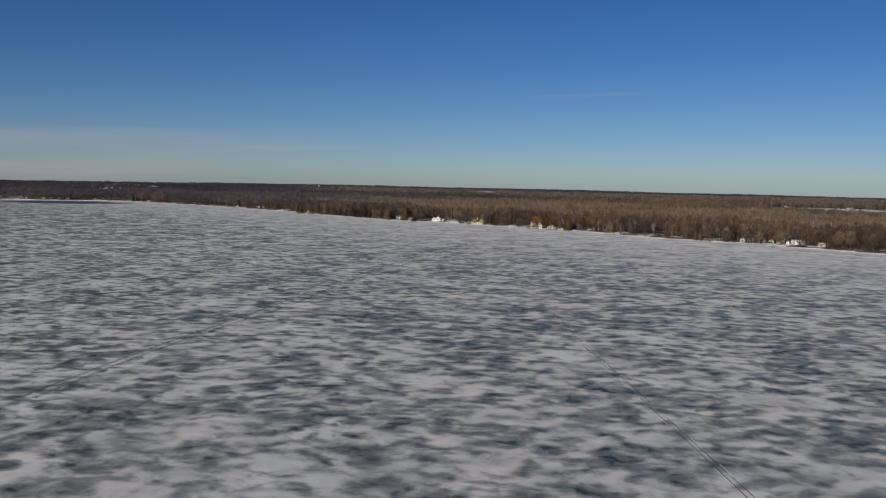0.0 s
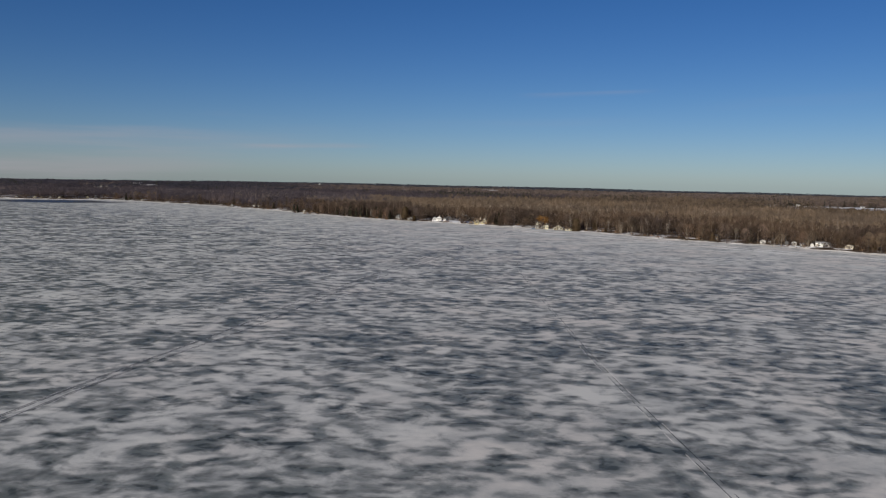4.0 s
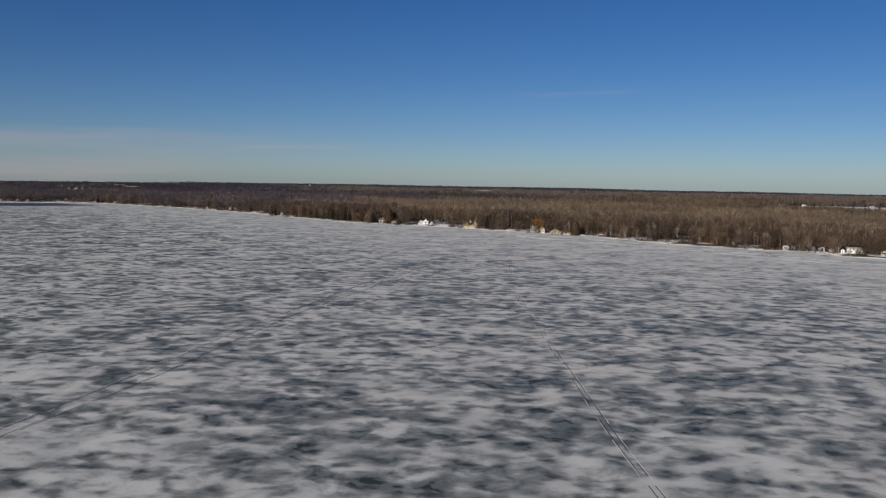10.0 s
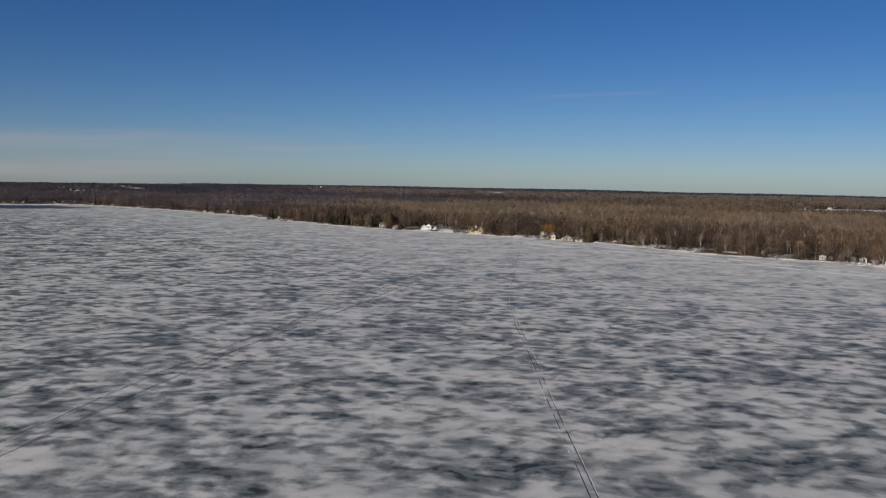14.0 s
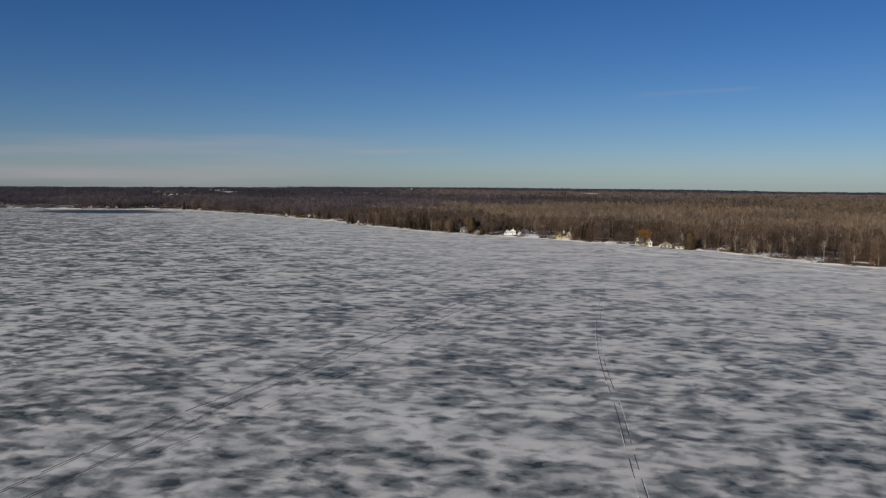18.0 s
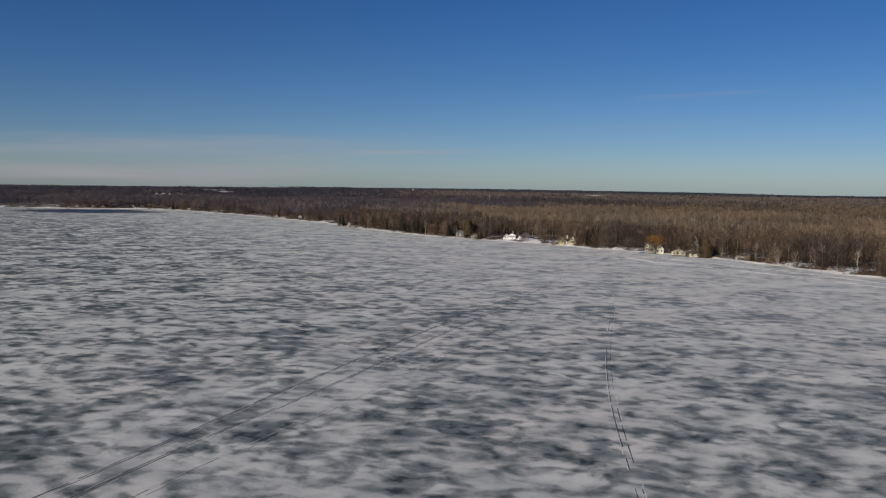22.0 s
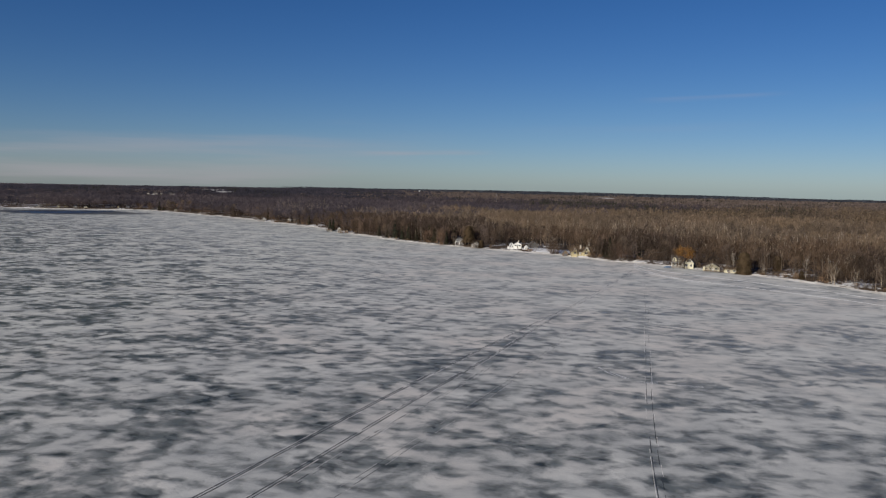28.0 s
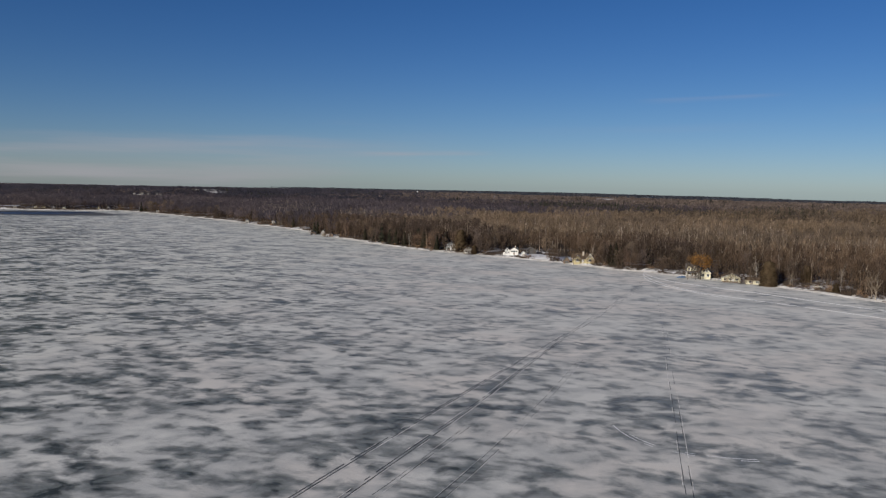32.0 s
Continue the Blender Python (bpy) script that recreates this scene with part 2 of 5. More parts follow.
def ice_material():
    """Soft blots of bare dark ice between thin and thicker windblown snow."""
    n = Nodes("wind_swept_ice")
    round_here = n.place()
    warp = n.add("ShaderNodeTexNoise", Vector=round_here, Scale=0.09, Detail=1.5)
    bent = n.add("ShaderNodeVectorMath", Vector=warp.outputs["Color"])
    bent.operation = "MULTIPLY_ADD"
    bent.inputs[1].default_value = (5.0, 5.0, 0.0)
    n.put(bent.inputs[2], round_here)
    turned = n.add("ShaderNodeMapping", Vector=bent.outputs[0])
    turned.inputs["Rotation"].default_value = (0, 0, radians(14))
    turned.inputs["Scale"].default_value = (0.80, 1.0, 1.0)
    blots = n.noise(turned.outputs[0], 0.205, 1.5, 0.45)
    flecks = n.noise(turned.outputs[0], 0.47, 2.2, 0.55)
    zones = n.noise(n.place(12, (0.9, 1.0, 1.0)), 0.030, 2, 0.5)
    drifts = n.noise(turned.outputs[0], 0.062, 2, 0.55)
    veil = n.noise(bent.outputs[0], 0.065, 3, 0.5, 0.4)
    fine = n.noise(turned.outputs[0], 1.6, 4, 0.6)
    total = n.sums("MULTIPLY", n.sums("SUBTRACT", blots, 0.5), 1.05)
    for layer, weight in ((flecks, 0.42), (drifts, 0.70), (zones, 0.42), (fine, 0.09)):
        total = n.sums("ADD", total, n.sums("MULTIPLY", n.sums("SUBTRACT", layer, 0.5), weight))
    swept = None
    for x, y, reach in BARE_ICE:
        away = n.add("ShaderNodeVectorMath", Vector=bent.outputs[0])
        away.operation = "DISTANCE"
        away.inputs[1].default_value = (x + 3.5, y + 3.5, 0)
        spot = n.span(away.outputs["Value"], reach * 0.2, reach * 1.35, 0.10, 0.0)
        swept = spot if swept is None else n.sums("MAXIMUM", swept, spot)
    total = n.sums("SUBTRACT", total, swept)
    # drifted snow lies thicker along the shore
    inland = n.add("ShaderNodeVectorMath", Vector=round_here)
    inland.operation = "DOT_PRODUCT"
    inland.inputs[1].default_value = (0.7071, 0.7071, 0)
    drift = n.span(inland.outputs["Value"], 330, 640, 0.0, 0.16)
    total = n.sums("ADD", total, drift)
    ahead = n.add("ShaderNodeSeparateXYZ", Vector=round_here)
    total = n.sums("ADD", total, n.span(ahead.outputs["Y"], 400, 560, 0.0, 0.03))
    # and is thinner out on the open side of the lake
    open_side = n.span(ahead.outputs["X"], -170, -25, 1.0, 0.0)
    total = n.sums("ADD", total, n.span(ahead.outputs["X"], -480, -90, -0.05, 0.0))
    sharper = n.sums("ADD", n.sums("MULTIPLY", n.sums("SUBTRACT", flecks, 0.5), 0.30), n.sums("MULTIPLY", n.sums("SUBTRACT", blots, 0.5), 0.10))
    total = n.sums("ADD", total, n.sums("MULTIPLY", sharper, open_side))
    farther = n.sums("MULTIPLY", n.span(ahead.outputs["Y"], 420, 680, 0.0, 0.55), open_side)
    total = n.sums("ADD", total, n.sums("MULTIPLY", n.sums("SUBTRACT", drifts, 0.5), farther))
    cover = n.span(total, -0.242, 0.124, smooth=False)
    thick = n.span(n.sums("ADD", n.sums("MULTIPLY", total, 0.75), n.sums("MULTIPLY", n.sums("SUBTRACT", veil, 0.5), 0.95)), -0.15, 0.29, smooth=False)
    ice = n.mix(n.span(n.noise(round_here, 0.05, 2), 0.4, 0.62), (0.044, 0.051, 0.046), (0.074, 0.083, 0.077))
    # small dark flecks of clear ice within paler, frosted patches
    film = n.span(n.noise(turned.outputs[0], 0.36, 2.5, 0.55, 0.3), 0.425, 0.545)
    ice = n.mix(film, ice, n.mix(veil, (0.124, 0.137, 0.124), (0.200, 0.217, 0.205)))
    ice = n.mix(n.sums("MULTIPLY", open_side, 0.8), ice, (0.088, 0.097, 0.066))
    # bare ice turns paler and greyer towards the shore
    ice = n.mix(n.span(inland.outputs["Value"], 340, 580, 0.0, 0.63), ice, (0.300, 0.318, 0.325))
    thin = n.mix(n.sums("MULTIPLY", fine, 0.8), (0.372, 0.384, 0.378), (0.445, 0.456, 0.446))
    tone = n.mix(cover, ice, thin)
    snow = n.mix(n.span(n.noise(n.place(31), 0.022, 3, 0.5), 0.42, 0.62), (0.684, 0.678, 0.634), (0.704, 0.668, 0.614))
    snow = n.mix(n.sums("MULTIPLY", open_side, 0.7), snow, (0.664, 0.672, 0.605))
    tone = n.mix(n.sums("MULTIPLY", thick, n.span(cover, 0.25, 1.0)), tone, snow)
    # wet ice round the open water of the bay, ragged at its edge
    bay = n.add("ShaderNodeMapping", Vector=round_here)
    bay.inputs["Location"].default_value = (655, -1360, 0)
    bay_turn = n.add("ShaderNodeMapping", Vector=bay.outputs[0])
    bay_turn.inputs["Rotation"].default_value = (0, 0, radians(-56))
    bay_turn.inputs["Scale"].default_value = (1 / 100, 1 / 62, 0)
    off = n.add("ShaderNodeVectorMath", Vector=bay_turn.outputs[0])
    off.operation = "LENGTH"
    ragged = n.sums("ADD", off.outputs["Value"], n.sums("MULTIPLY", n.sums("SUBTRACT", n.noise(round_here, 0.03, 4, 0.6), 0.5), 0.9))
    wet = n.span(ragged, 0.80, 1.35, 0.92, 0.0)
    tone = n.mix(wet, tone, (0.058, 0.063, 0.072))
    rough = n.span(cover, 0, 1, 0.45, 0.95)
    bump = n.sums("ADD", n.sums("MULTIPLY", cover, 0.6), n.sums("MULTIPLY", fine, 0.4))
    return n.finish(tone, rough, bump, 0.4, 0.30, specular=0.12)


def land_material():
    n = Nodes("snowy_forest_floor")
    here = n.place()
    broad = n.noise(here, 0.035, 4, 0.55)
    fine = n.noise(here, 0.5, 4, 0.6)
    total = n.sums("ADD", n.sums("MULTIPLY", broad, 0.6), n.sums("MULTIPLY", fine, 0.4))
    snow = n.span(total, 0.515, 0.60)
    litter = n.mix(fine, (0.05, 0.036, 0.026), (0.12, 0.088, 0.06))
    tone = n.mix(snow, litter, (0.72, 0.72, 0.73))
    return n.finish(tone, 0.9, fine, 0.5, 0.3, specular=0.2)


def snow_material(name="packed_snow", colour=(0.78, 0.78, 0.79), second=(0.66, 0.66, 0.67)):
    n = Nodes(name)
    here = n.place()
    a = n.noise(here, 0.25, 4)
    b = n.noise(here, 2.5, 3)
    tone = n.mix(n.span(n.sums("ADD", n.sums("MULTIPLY", a, 0.6), n.sums("MULTIPLY", b, 0.4)), 0.38, 0.6), second, colour)
    return n.finish(tone, 0.85, b, 0.4, 0.1, specular=0.3)


def glass_material():
    n = Nodes("window_glass")
    here = n.place()
    tone = n.mix(n.noise(here, 0.8, 2), (0.015, 0.018, 0.02), (0.035, 0.04, 0.045))
    return n.finish(tone, 0.08, specular=0.7)


ICE = ice_material()
LAND = land_material()
SNOW = snow_material()
SHORE_SNOW = snow_material("shore_snow", (0.80, 0.78, 0.75), (0.55, 0.52, 0.47))
RUT = weathered("rut_ice", (0.028, 0.030, 0.032), (0.075, 0.08, 0.08), 0.8, 0.6)
TRAIL = snow_material("groomed_trail_snow", (0.86, 0.86, 0.86), (0.74, 0.74, 0.75))
WATER = Nodes("open_water").finish((0.045, 0.048, 0.055), 0.35, specular=0.3)
GLASS = glass_material()
BARK = weathered("grey_bark", (0.055, 0.043, 0.034), (0.12, 0.10, 0.08), 1.5, 0.9, spread=0.3)
PALE_BARK = weathered("birch_bark", (0.36, 0.325, 0.28), (0.48, 0.44, 0.38), 2.0, 0.8, spread=0.15)
DIM_BARK = weathered("pale_grey_bark", (0.235, 0.195, 0.150), (0.335, 0.285, 0.220), 2.0, 0.85, spread=0.2)
TWIGS = twigs("bare_twigs", (0.066, 0.050, 0.042), (0.150, 0.115, 0.090), (0.15, 0.102, 0.070))
ROUND_TWIGS = twigs("reddish_twigs", (0.076, 0.051, 0.039), (0.165, 0.116, 0.084), (0.17, 0.108, 0.068))
BIRCH_TWIGS = twigs("birch_twigs", (0.145, 0.118, 0.094), (0.34, 0.285, 0.22), (0.27, 0.215, 0.155))
# WOODS made darker: shade along the shore front is put into the twig colour
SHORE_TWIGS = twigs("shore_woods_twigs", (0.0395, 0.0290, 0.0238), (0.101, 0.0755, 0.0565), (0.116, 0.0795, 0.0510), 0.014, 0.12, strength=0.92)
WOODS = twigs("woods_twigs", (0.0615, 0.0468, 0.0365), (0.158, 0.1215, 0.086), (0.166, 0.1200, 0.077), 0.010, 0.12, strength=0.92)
# bark darkened: the shade below the crowns is put into its colour
SHADED_BARK = weathered("shaded_trunk_bark", (0.026, 0.021, 0.019), (0.05, 0.041, 0.036), 0.6, 0.95, spread=0.2, specular=0.1)
FAR_WOODS = twigs("far_woods_twigs", (0.086, 0.068, 0.060), (0.120, 0.094, 0.080), (0.130, 0.099, 0.077), 0.0045, 0.045)
# bluish distance haze is put into the colours of the bay and horizon woods
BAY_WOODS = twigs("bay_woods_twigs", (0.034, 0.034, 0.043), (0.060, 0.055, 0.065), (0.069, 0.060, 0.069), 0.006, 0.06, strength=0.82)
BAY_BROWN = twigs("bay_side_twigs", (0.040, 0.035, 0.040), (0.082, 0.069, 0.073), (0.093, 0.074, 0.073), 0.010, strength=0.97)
RIDGE = twigs("hazy_ridge_twigs", (0.050, 0.058, 0.072), (0.068, 0.075, 0.088), (0.078, 0.074, 0.078), 0.0022, 0.02, strength=0.85)
NEEDLES = twigs("conifer_needles", (0.024, 0.0265, 0.0195), (0.045, 0.045, 0.031), (0.054, 0.048, 0.033), 0.05)
CEDAR = twigs("cedar_needles", (0.056, 0.042, 0.026), (0.098, 0.072, 0.044), (0.104, 0.074, 0.044), 0.05)
OAK_LEAVES = twigs("dry_oak_leaves", (0.145, 0.076, 0.027), (0.285, 0.155, 0.054), (0.24, 0.130, 0.045), 0.2)
SHRUB = twigs("shrub_twigs", (0.10, 0.065, 0.04), (0.22, 0.155, 0.10), (0.20, 0.13, 0.08), 0.05)
DARK_SHRUB = twigs("dark_shrub_twigs", (0.055, 0.042, 0.034), (0.125, 0.092, 0.068), (0.12, 0.084, 0.057), 0.05)
WHITE = weathered("white_siding", (0.80, 0.79, 0.75), (0.72, 0.71, 0.67), 0.5, 0.6, spread=0.04)
CREAM = weathered("cream_siding", (0.56, 0.485, 0.285), (0.43, 0.37, 0.22), 0.5, 0.6, spread=0.05)
PALE = weathered("pale_siding", (0.66, 0.615, 0.45), (0.52, 0.48, 0.345), 0.5, 0.6, spread=0.06)
DULL = weathered("dull_white_siding", (0.42, 0.40, 0.36), (0.33, 0.31, 0.28), 0.5, 0.7, spread=0.15)
IVORY = weathered("ivory_siding", (0.64, 0.58, 0.45), (0.54, 0.48, 0.37), 0.5, 0.6, spread=0.05)
GREY = weathered("grey_siding", (0.085, 0.083, 0.082), (0.12, 0.118, 0.115), 0.5, 0.7, spread=0.1)
BROWN = weathered("brown_boards", (0.12, 0.085, 0.06), (0.19, 0.14, 0.10), 0.8, 0.85, spread=0.2)
ROOF = weathered("shingle_roof", (0.075, 0.068, 0.064), (0.14, 0.125, 0.115), 1.0, 0.9, spread=0.15)
BROWN_ROOF = weathered("brown_shingle_roof", (0.115, 0.082, 0.055), (0.185, 0.135, 0.09), 1.0, 0.9, spread=0.12)
SNOW_ROOF = weathered("snow_dusted_roof", (0.40, 0.39, 0.38), (0.16, 0.15, 0.145), 0.5, 0.85, spread=0.1)
BRICK = weathered("pale_chimney_brick", (0.55, 0.48, 0.38), (0.42, 0.34, 0.27), 2.0, 0.9)
TRIM = weathered("white_trim", (0.78, 0.77, 0.74), (0.70, 0.69, 0.66), 1.0, 0.55, spread=0.04)
STONE = weathered("shore_stone", (0.22, 0.20, 0.18), (0.36, 0.33, 0.30), 0.8, 0.9, spread=0.3)
METAL = weathered("dull_metal", (0.45, 0.46, 0.47), (0.32, 0.33, 0.34), 1.0, 0.45, 0.7)
BLUE = weathered("blue_tarpaulin", (0.07, 0.14, 0.26), (0.12, 0.20, 0.33), 1.0, 0.5)
RUBBER = weathered("black_rubber", (0.02, 0.02, 0.02), (0.035, 0.035, 0.035), 2.0, 0.8)
TOWER_PAINT = weathered("tower_paint", (0.80, 0.80, 0.80), (0.70, 0.70, 0.71), 0.1, 0.5)


# ---- mesh helpers ----
def part(name, bm, material, parent, label=""):
    mesh = bpy.data.meshes.new(name)
    bm.to_mesh(mesh)
    bm.free()
    mesh.materials.append(material)
    ob = new(name, mesh)
    ob.parent = parent
    if label:
        ob["label"] = label
    return ob


def thing(name, m, label, category, group="", kind=""):
    ob = new(name)
    ob.matrix_world = m
    return tagged(ob, label, category, group, kind)


def sheet(name, verts, faces, material, parent=None, smooth=False):
    """A mesh object straight from arrays of corners and faces (all of one size)."""
    verts, faces = np.asarray(verts, np.float32), np.asarray(faces, np.int32)
    mesh = bpy.data.meshes.new(name)
    mesh.vertices.add(len(verts))
    mesh.vertices.foreach_set("co", verts.ravel())
    k = faces.shape[1]
    mesh.loops.add(faces.size)
    mesh.loops.foreach_set("vertex_index", faces.ravel())
    mesh.polygons.add(len(faces))
    mesh.polygons.foreach_set("loop_start", np.arange(0, faces.size, k, dtype=np.int32))
    if smooth:
        mesh.polygons.foreach_set("use_smooth", np.ones(len(faces), bool))
    mesh.update(calc_edges=True)
    mesh.materials.append(material)
    ob = new(name, mesh)
    if parent is not None:
        ob.parent = parent
    return ob


def box(bm, x0, y0, z0, x1, y1, z1, bevel=0.0):
    v = [bm.verts.new((x, y, z)) for z in (z0, z1) for x, y in ((x0, y0), (x1, y0), (x1, y1), (x0, y1))]
    made = [bm.faces.new([v[i] for i in q]) for q in ((3, 2, 1, 0), (4, 5, 6, 7), (0, 1, 5, 4), (1, 2, 6, 5), (2, 3, 7, 6), (3, 0, 4, 7))]
    if bevel:
        edges = {e for f in made for e in f.edges}
        bmesh.ops.bevel(bm, geom=list(edges), offset=bevel, segments=1, affect="EDGES")
    return bm


def boxed(*args, **kw):
    return box(bmesh.new(), *args, **kw)


def tube(bm, a, b, r0, r1, sides=6):
    a, b = Vector(a), Vector(b)
    turn = (b - a).to_track_quat("Z", "Y").to_matrix()
    ring = [turn @ Vector((math.cos(k * 2 * math.pi / sides), math.sin(k * 2 * math.pi / sides), 0)) for k in range(sides)]
    low, high = [bm.verts.new(a + d * r0) for d in ring], [bm.verts.new(b + d * r1) for d in ring]
    for k in range(sides):
        bm.faces.new((low[k], low[(k + 1) % sides], high[(k + 1) % sides], high[k]))
    bm.faces.new(high)
    bm.faces.new(low[::-1])
    return bm


# ---- the lie of the land ----
# along the shore (s) and inland (n), both at 45 degrees to the axes
ROOT = math.sqrt(0.5)
SHORE = [(900, -260), (641.9, 157.9), (471.4, 394.8), (394.4, 530.3), (334.4, 602.5), (296.2, 644.4), (258.5, 691.1), (204.5, 727.9), (151.3, 809.0), (122.9, 839.7),
         (104.7, 855.9), (84.5, 868.3), (60.4, 884.4), (42.3, 908.2), (0.2, 937.5), (-25.7, 950.6), (-51.6, 963.8), (-99.3, 996.6), (-177.9, 1095.6), (-261.4, 1196.2),
         (-366.2, 1300.0), (-492.8, 1408.5), (-591.3, 1474.1), (-632, 1500), (-664, 1478), (-700, 1458), (-772, 1450), (-840, 1455), (-900, 1450), (-1150, 1400), (-1700, 1500), (-2600, 1900)]
SHORE_S = np.array([(y - x) * ROOT for x, y in SHORE])
SHORE_N = np.array([(y + x) * ROOT for x, y in SHORE])


def shore_n(s):
    wobble = 1.6 * np.sin(s / 11.0) + 1.1 * np.sin(s / 5.3 + 1.0) + 2.2 * np.sin(s / 37.0)
    return np.interp(s, SHORE_S, SHORE_N) + wobble


def to_xy(s, n):
    return (n - s) * ROOT, (n + s) * ROOT


def inland(x, y):
    """Metres from the shoreline, inland positive."""
    return (x + y) * ROOT - shore_n((y - x) * ROOT)


LIFT_D, LIFT_Z = np.array([-6, 0, 1.2, 4, 12, 45, 200, 1000, 3000, 6000]), np.array([-0.6, -0.05, 0.5, 1.0, 1.9, 3.0, 4.0, 4.5, 3.5, 3.0])


def land_z(d, s):
    d = np.asarray(d, float)
    s = np.asarray(s, float)
    farm_rise = 14 * np.exp(-((s - 1846) / 110) ** 2 - ((d - 598) / 90) ** 2) + 14 * np.exp(-((s - 2326) / 150) ** 2 - ((d - 1235) / 130) ** 2)
    farm_rise = farm_rise + 15 * np.exp(-((s - 2710) / 120) ** 2 - ((d - 1493) / 130) ** 2) + 13 * np.exp(-((s - 1993) / 90) ** 2 - ((d - 2170) / 140) ** 2)
    field_rise = 7 * np.exp(-((s - 470) / 330) ** 2 - ((d - 990) / 140) ** 2)
    return np.interp(d, LIFT_D, LIFT_Z) + np.clip(d / 60, 0, 1) * 0.5 * np.sin(s / 70.0 + d / 55.0) + farm_rise + field_rise + np.clip((d - 2500) / 700, 0, 1) * (1.6 * np.sin(s / 150.0 + 1.0) + np.interp(s, (0, 1500, 3300), (-5.0, -3.0, 5.0)))


def ground_at(x, y):
    return float(land_z(inland(x, y), (y - x) * ROOT))


# frozen lake: one sheet to the horizon
q = 5400.0
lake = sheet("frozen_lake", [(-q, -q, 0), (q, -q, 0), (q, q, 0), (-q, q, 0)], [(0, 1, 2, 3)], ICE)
tagged(lake, "frozen lake with windblown snow over dark grey ice", "lake", kind="structure")

s_line = np.concatenate([np.linspace(-900, 60, 40), np.linspace(70, 1600, 520), np.linspace(1610, 7200, 140)])
d_line = np.array([-6, -1, 0, 0.6, 1.2, 2.5, 4, 7, 12, 20, 30, 45, 70, 110, 200, 350, 600, 800, 870, 930, 990, 1050, 1110, 1200, 1400, 1800, 3000, 4600], float)
S, D = np.meshgrid(s_line, d_line, indexing="ij")
X, Y = to_xy(S, D + shore_n(S))
Zs = land_z(D, S) + (D > 0) * 0.12 * np.sin(S / 3.1) * np.sin(D / 2.3 + S / 7.0)
idx = np.arange(S.size).reshape(S.shape)
quads = np.stack([idx[:-1, :-1], idx[:-1, 1:], idx[1:, 1:], idx[1:, :-1]], -1).reshape(-1, 4)[:, ::-1]
ground = sheet("ground", np.stack([X, Y, Zs], -1).reshape(-1, 3), quads, LAND, smooth=True)
tagged(ground, "forest floor of leaf litter with patchy snow", "ground", kind="structure")
# bright bank of drifted snow along the water's edge
d_bank = np.array([-2.6, -1.8, -0.8, 0.0, 1.0, 2.2, 3.4])
z_bank = np.array([-0.05, 0.08, 0.22, 0.38, 0.60, 0.80, 0.66])
s_bank = np.linspace(60, 2300, 1500)
S, D = np.meshgrid(s_bank, d_bank, indexing="ij")
swell = 1.0 + 0.35 * np.sin(S / 6.7) * np.sin(S / 17.0) + 0.2 * np.sin(S / 2.9)
X, Y = to_xy(S, D * swell + shore_n(S))
Zs = np.tile(z_bank, (len(s_bank), 1)) * (0.85 + 0.2 * np.sin(S / 4.3 + D)) 
idx = np.arange(S.size).reshape(S.shape)
quads = np.stack([idx[:-1, :-1], idx[:-1, 1:], idx[1:, 1:], idx[1:, :-1]], -1).reshape(-1, 4)[:, ::-1]
bank = sheet("snow_bank", np.stack([X, Y, Zs], -1).reshape(-1, 3), quads, SHORE_SNOW, smooth=True)
tagged(bank, "low bank of drifted snow along the shoreline", "snow bank", kind="structure")


# ---- bare woods ----
def slivers(rng, count, radius, low, high, length, width, lean=0.5, upright=0.5):
    """Twigs of one crown as thin triangles that rise outwards: corners (count, 3, 3)."""
    h = rng.uniform(0, 1, count) ** 0.85
    swell = np.sin(np.pi * np.clip(0.12 + 0.83 * h, 0, 1)) ** 0.7
    ang = rng.uniform(0, 2 * np.pi, count)
    r = radius * swell * np.sqrt(rng.uniform(0.02, 1, count))
    base = np.stack([r * np.cos(ang), r * np.sin(ang), low + (high - low) * h - length * 0.5], -1)
    way = np.stack([np.cos(ang) * lean * rng.uniform(0.1, 1.2, count), np.sin(ang) * lean * rng.uniform(0.1, 1.2, count), rng.uniform(upright, upright + 0.6, count)], -1)
    way += rng.normal(0, 0.12, way.shape)
    way /= np.linalg.norm(way, axis=1, keepdims=True)
    size = length * rng.uniform(0.6, 1.3, count)[:, None]
    side = np.cross(way, rng.normal(0, 1, way.shape))
    side /= np.linalg.norm(side, axis=1, keepdims=True)
    w = width * rng.uniform(0.6, 1.4, count)[:, None]
    return np.stack([base - side * w, base + side * w, base + way * size], 1)


def trunk_tris(radius, height, sides=3, lean=(0, 0)):
    ring = [(math.cos(k * 2 * math.pi / sides), math.sin(k * 2 * math.pi / sides)) for k in range(sides)]
    top = (lean[0], lean[1], height)
    return np.array([[(ring[k][0] * radius, ring[k][1] * radius, -0.3), (ring[(k + 1) % sides][0] * radius, ring[(k + 1) % sides][1] * radius, -0.3), top] for k in range(sides)])


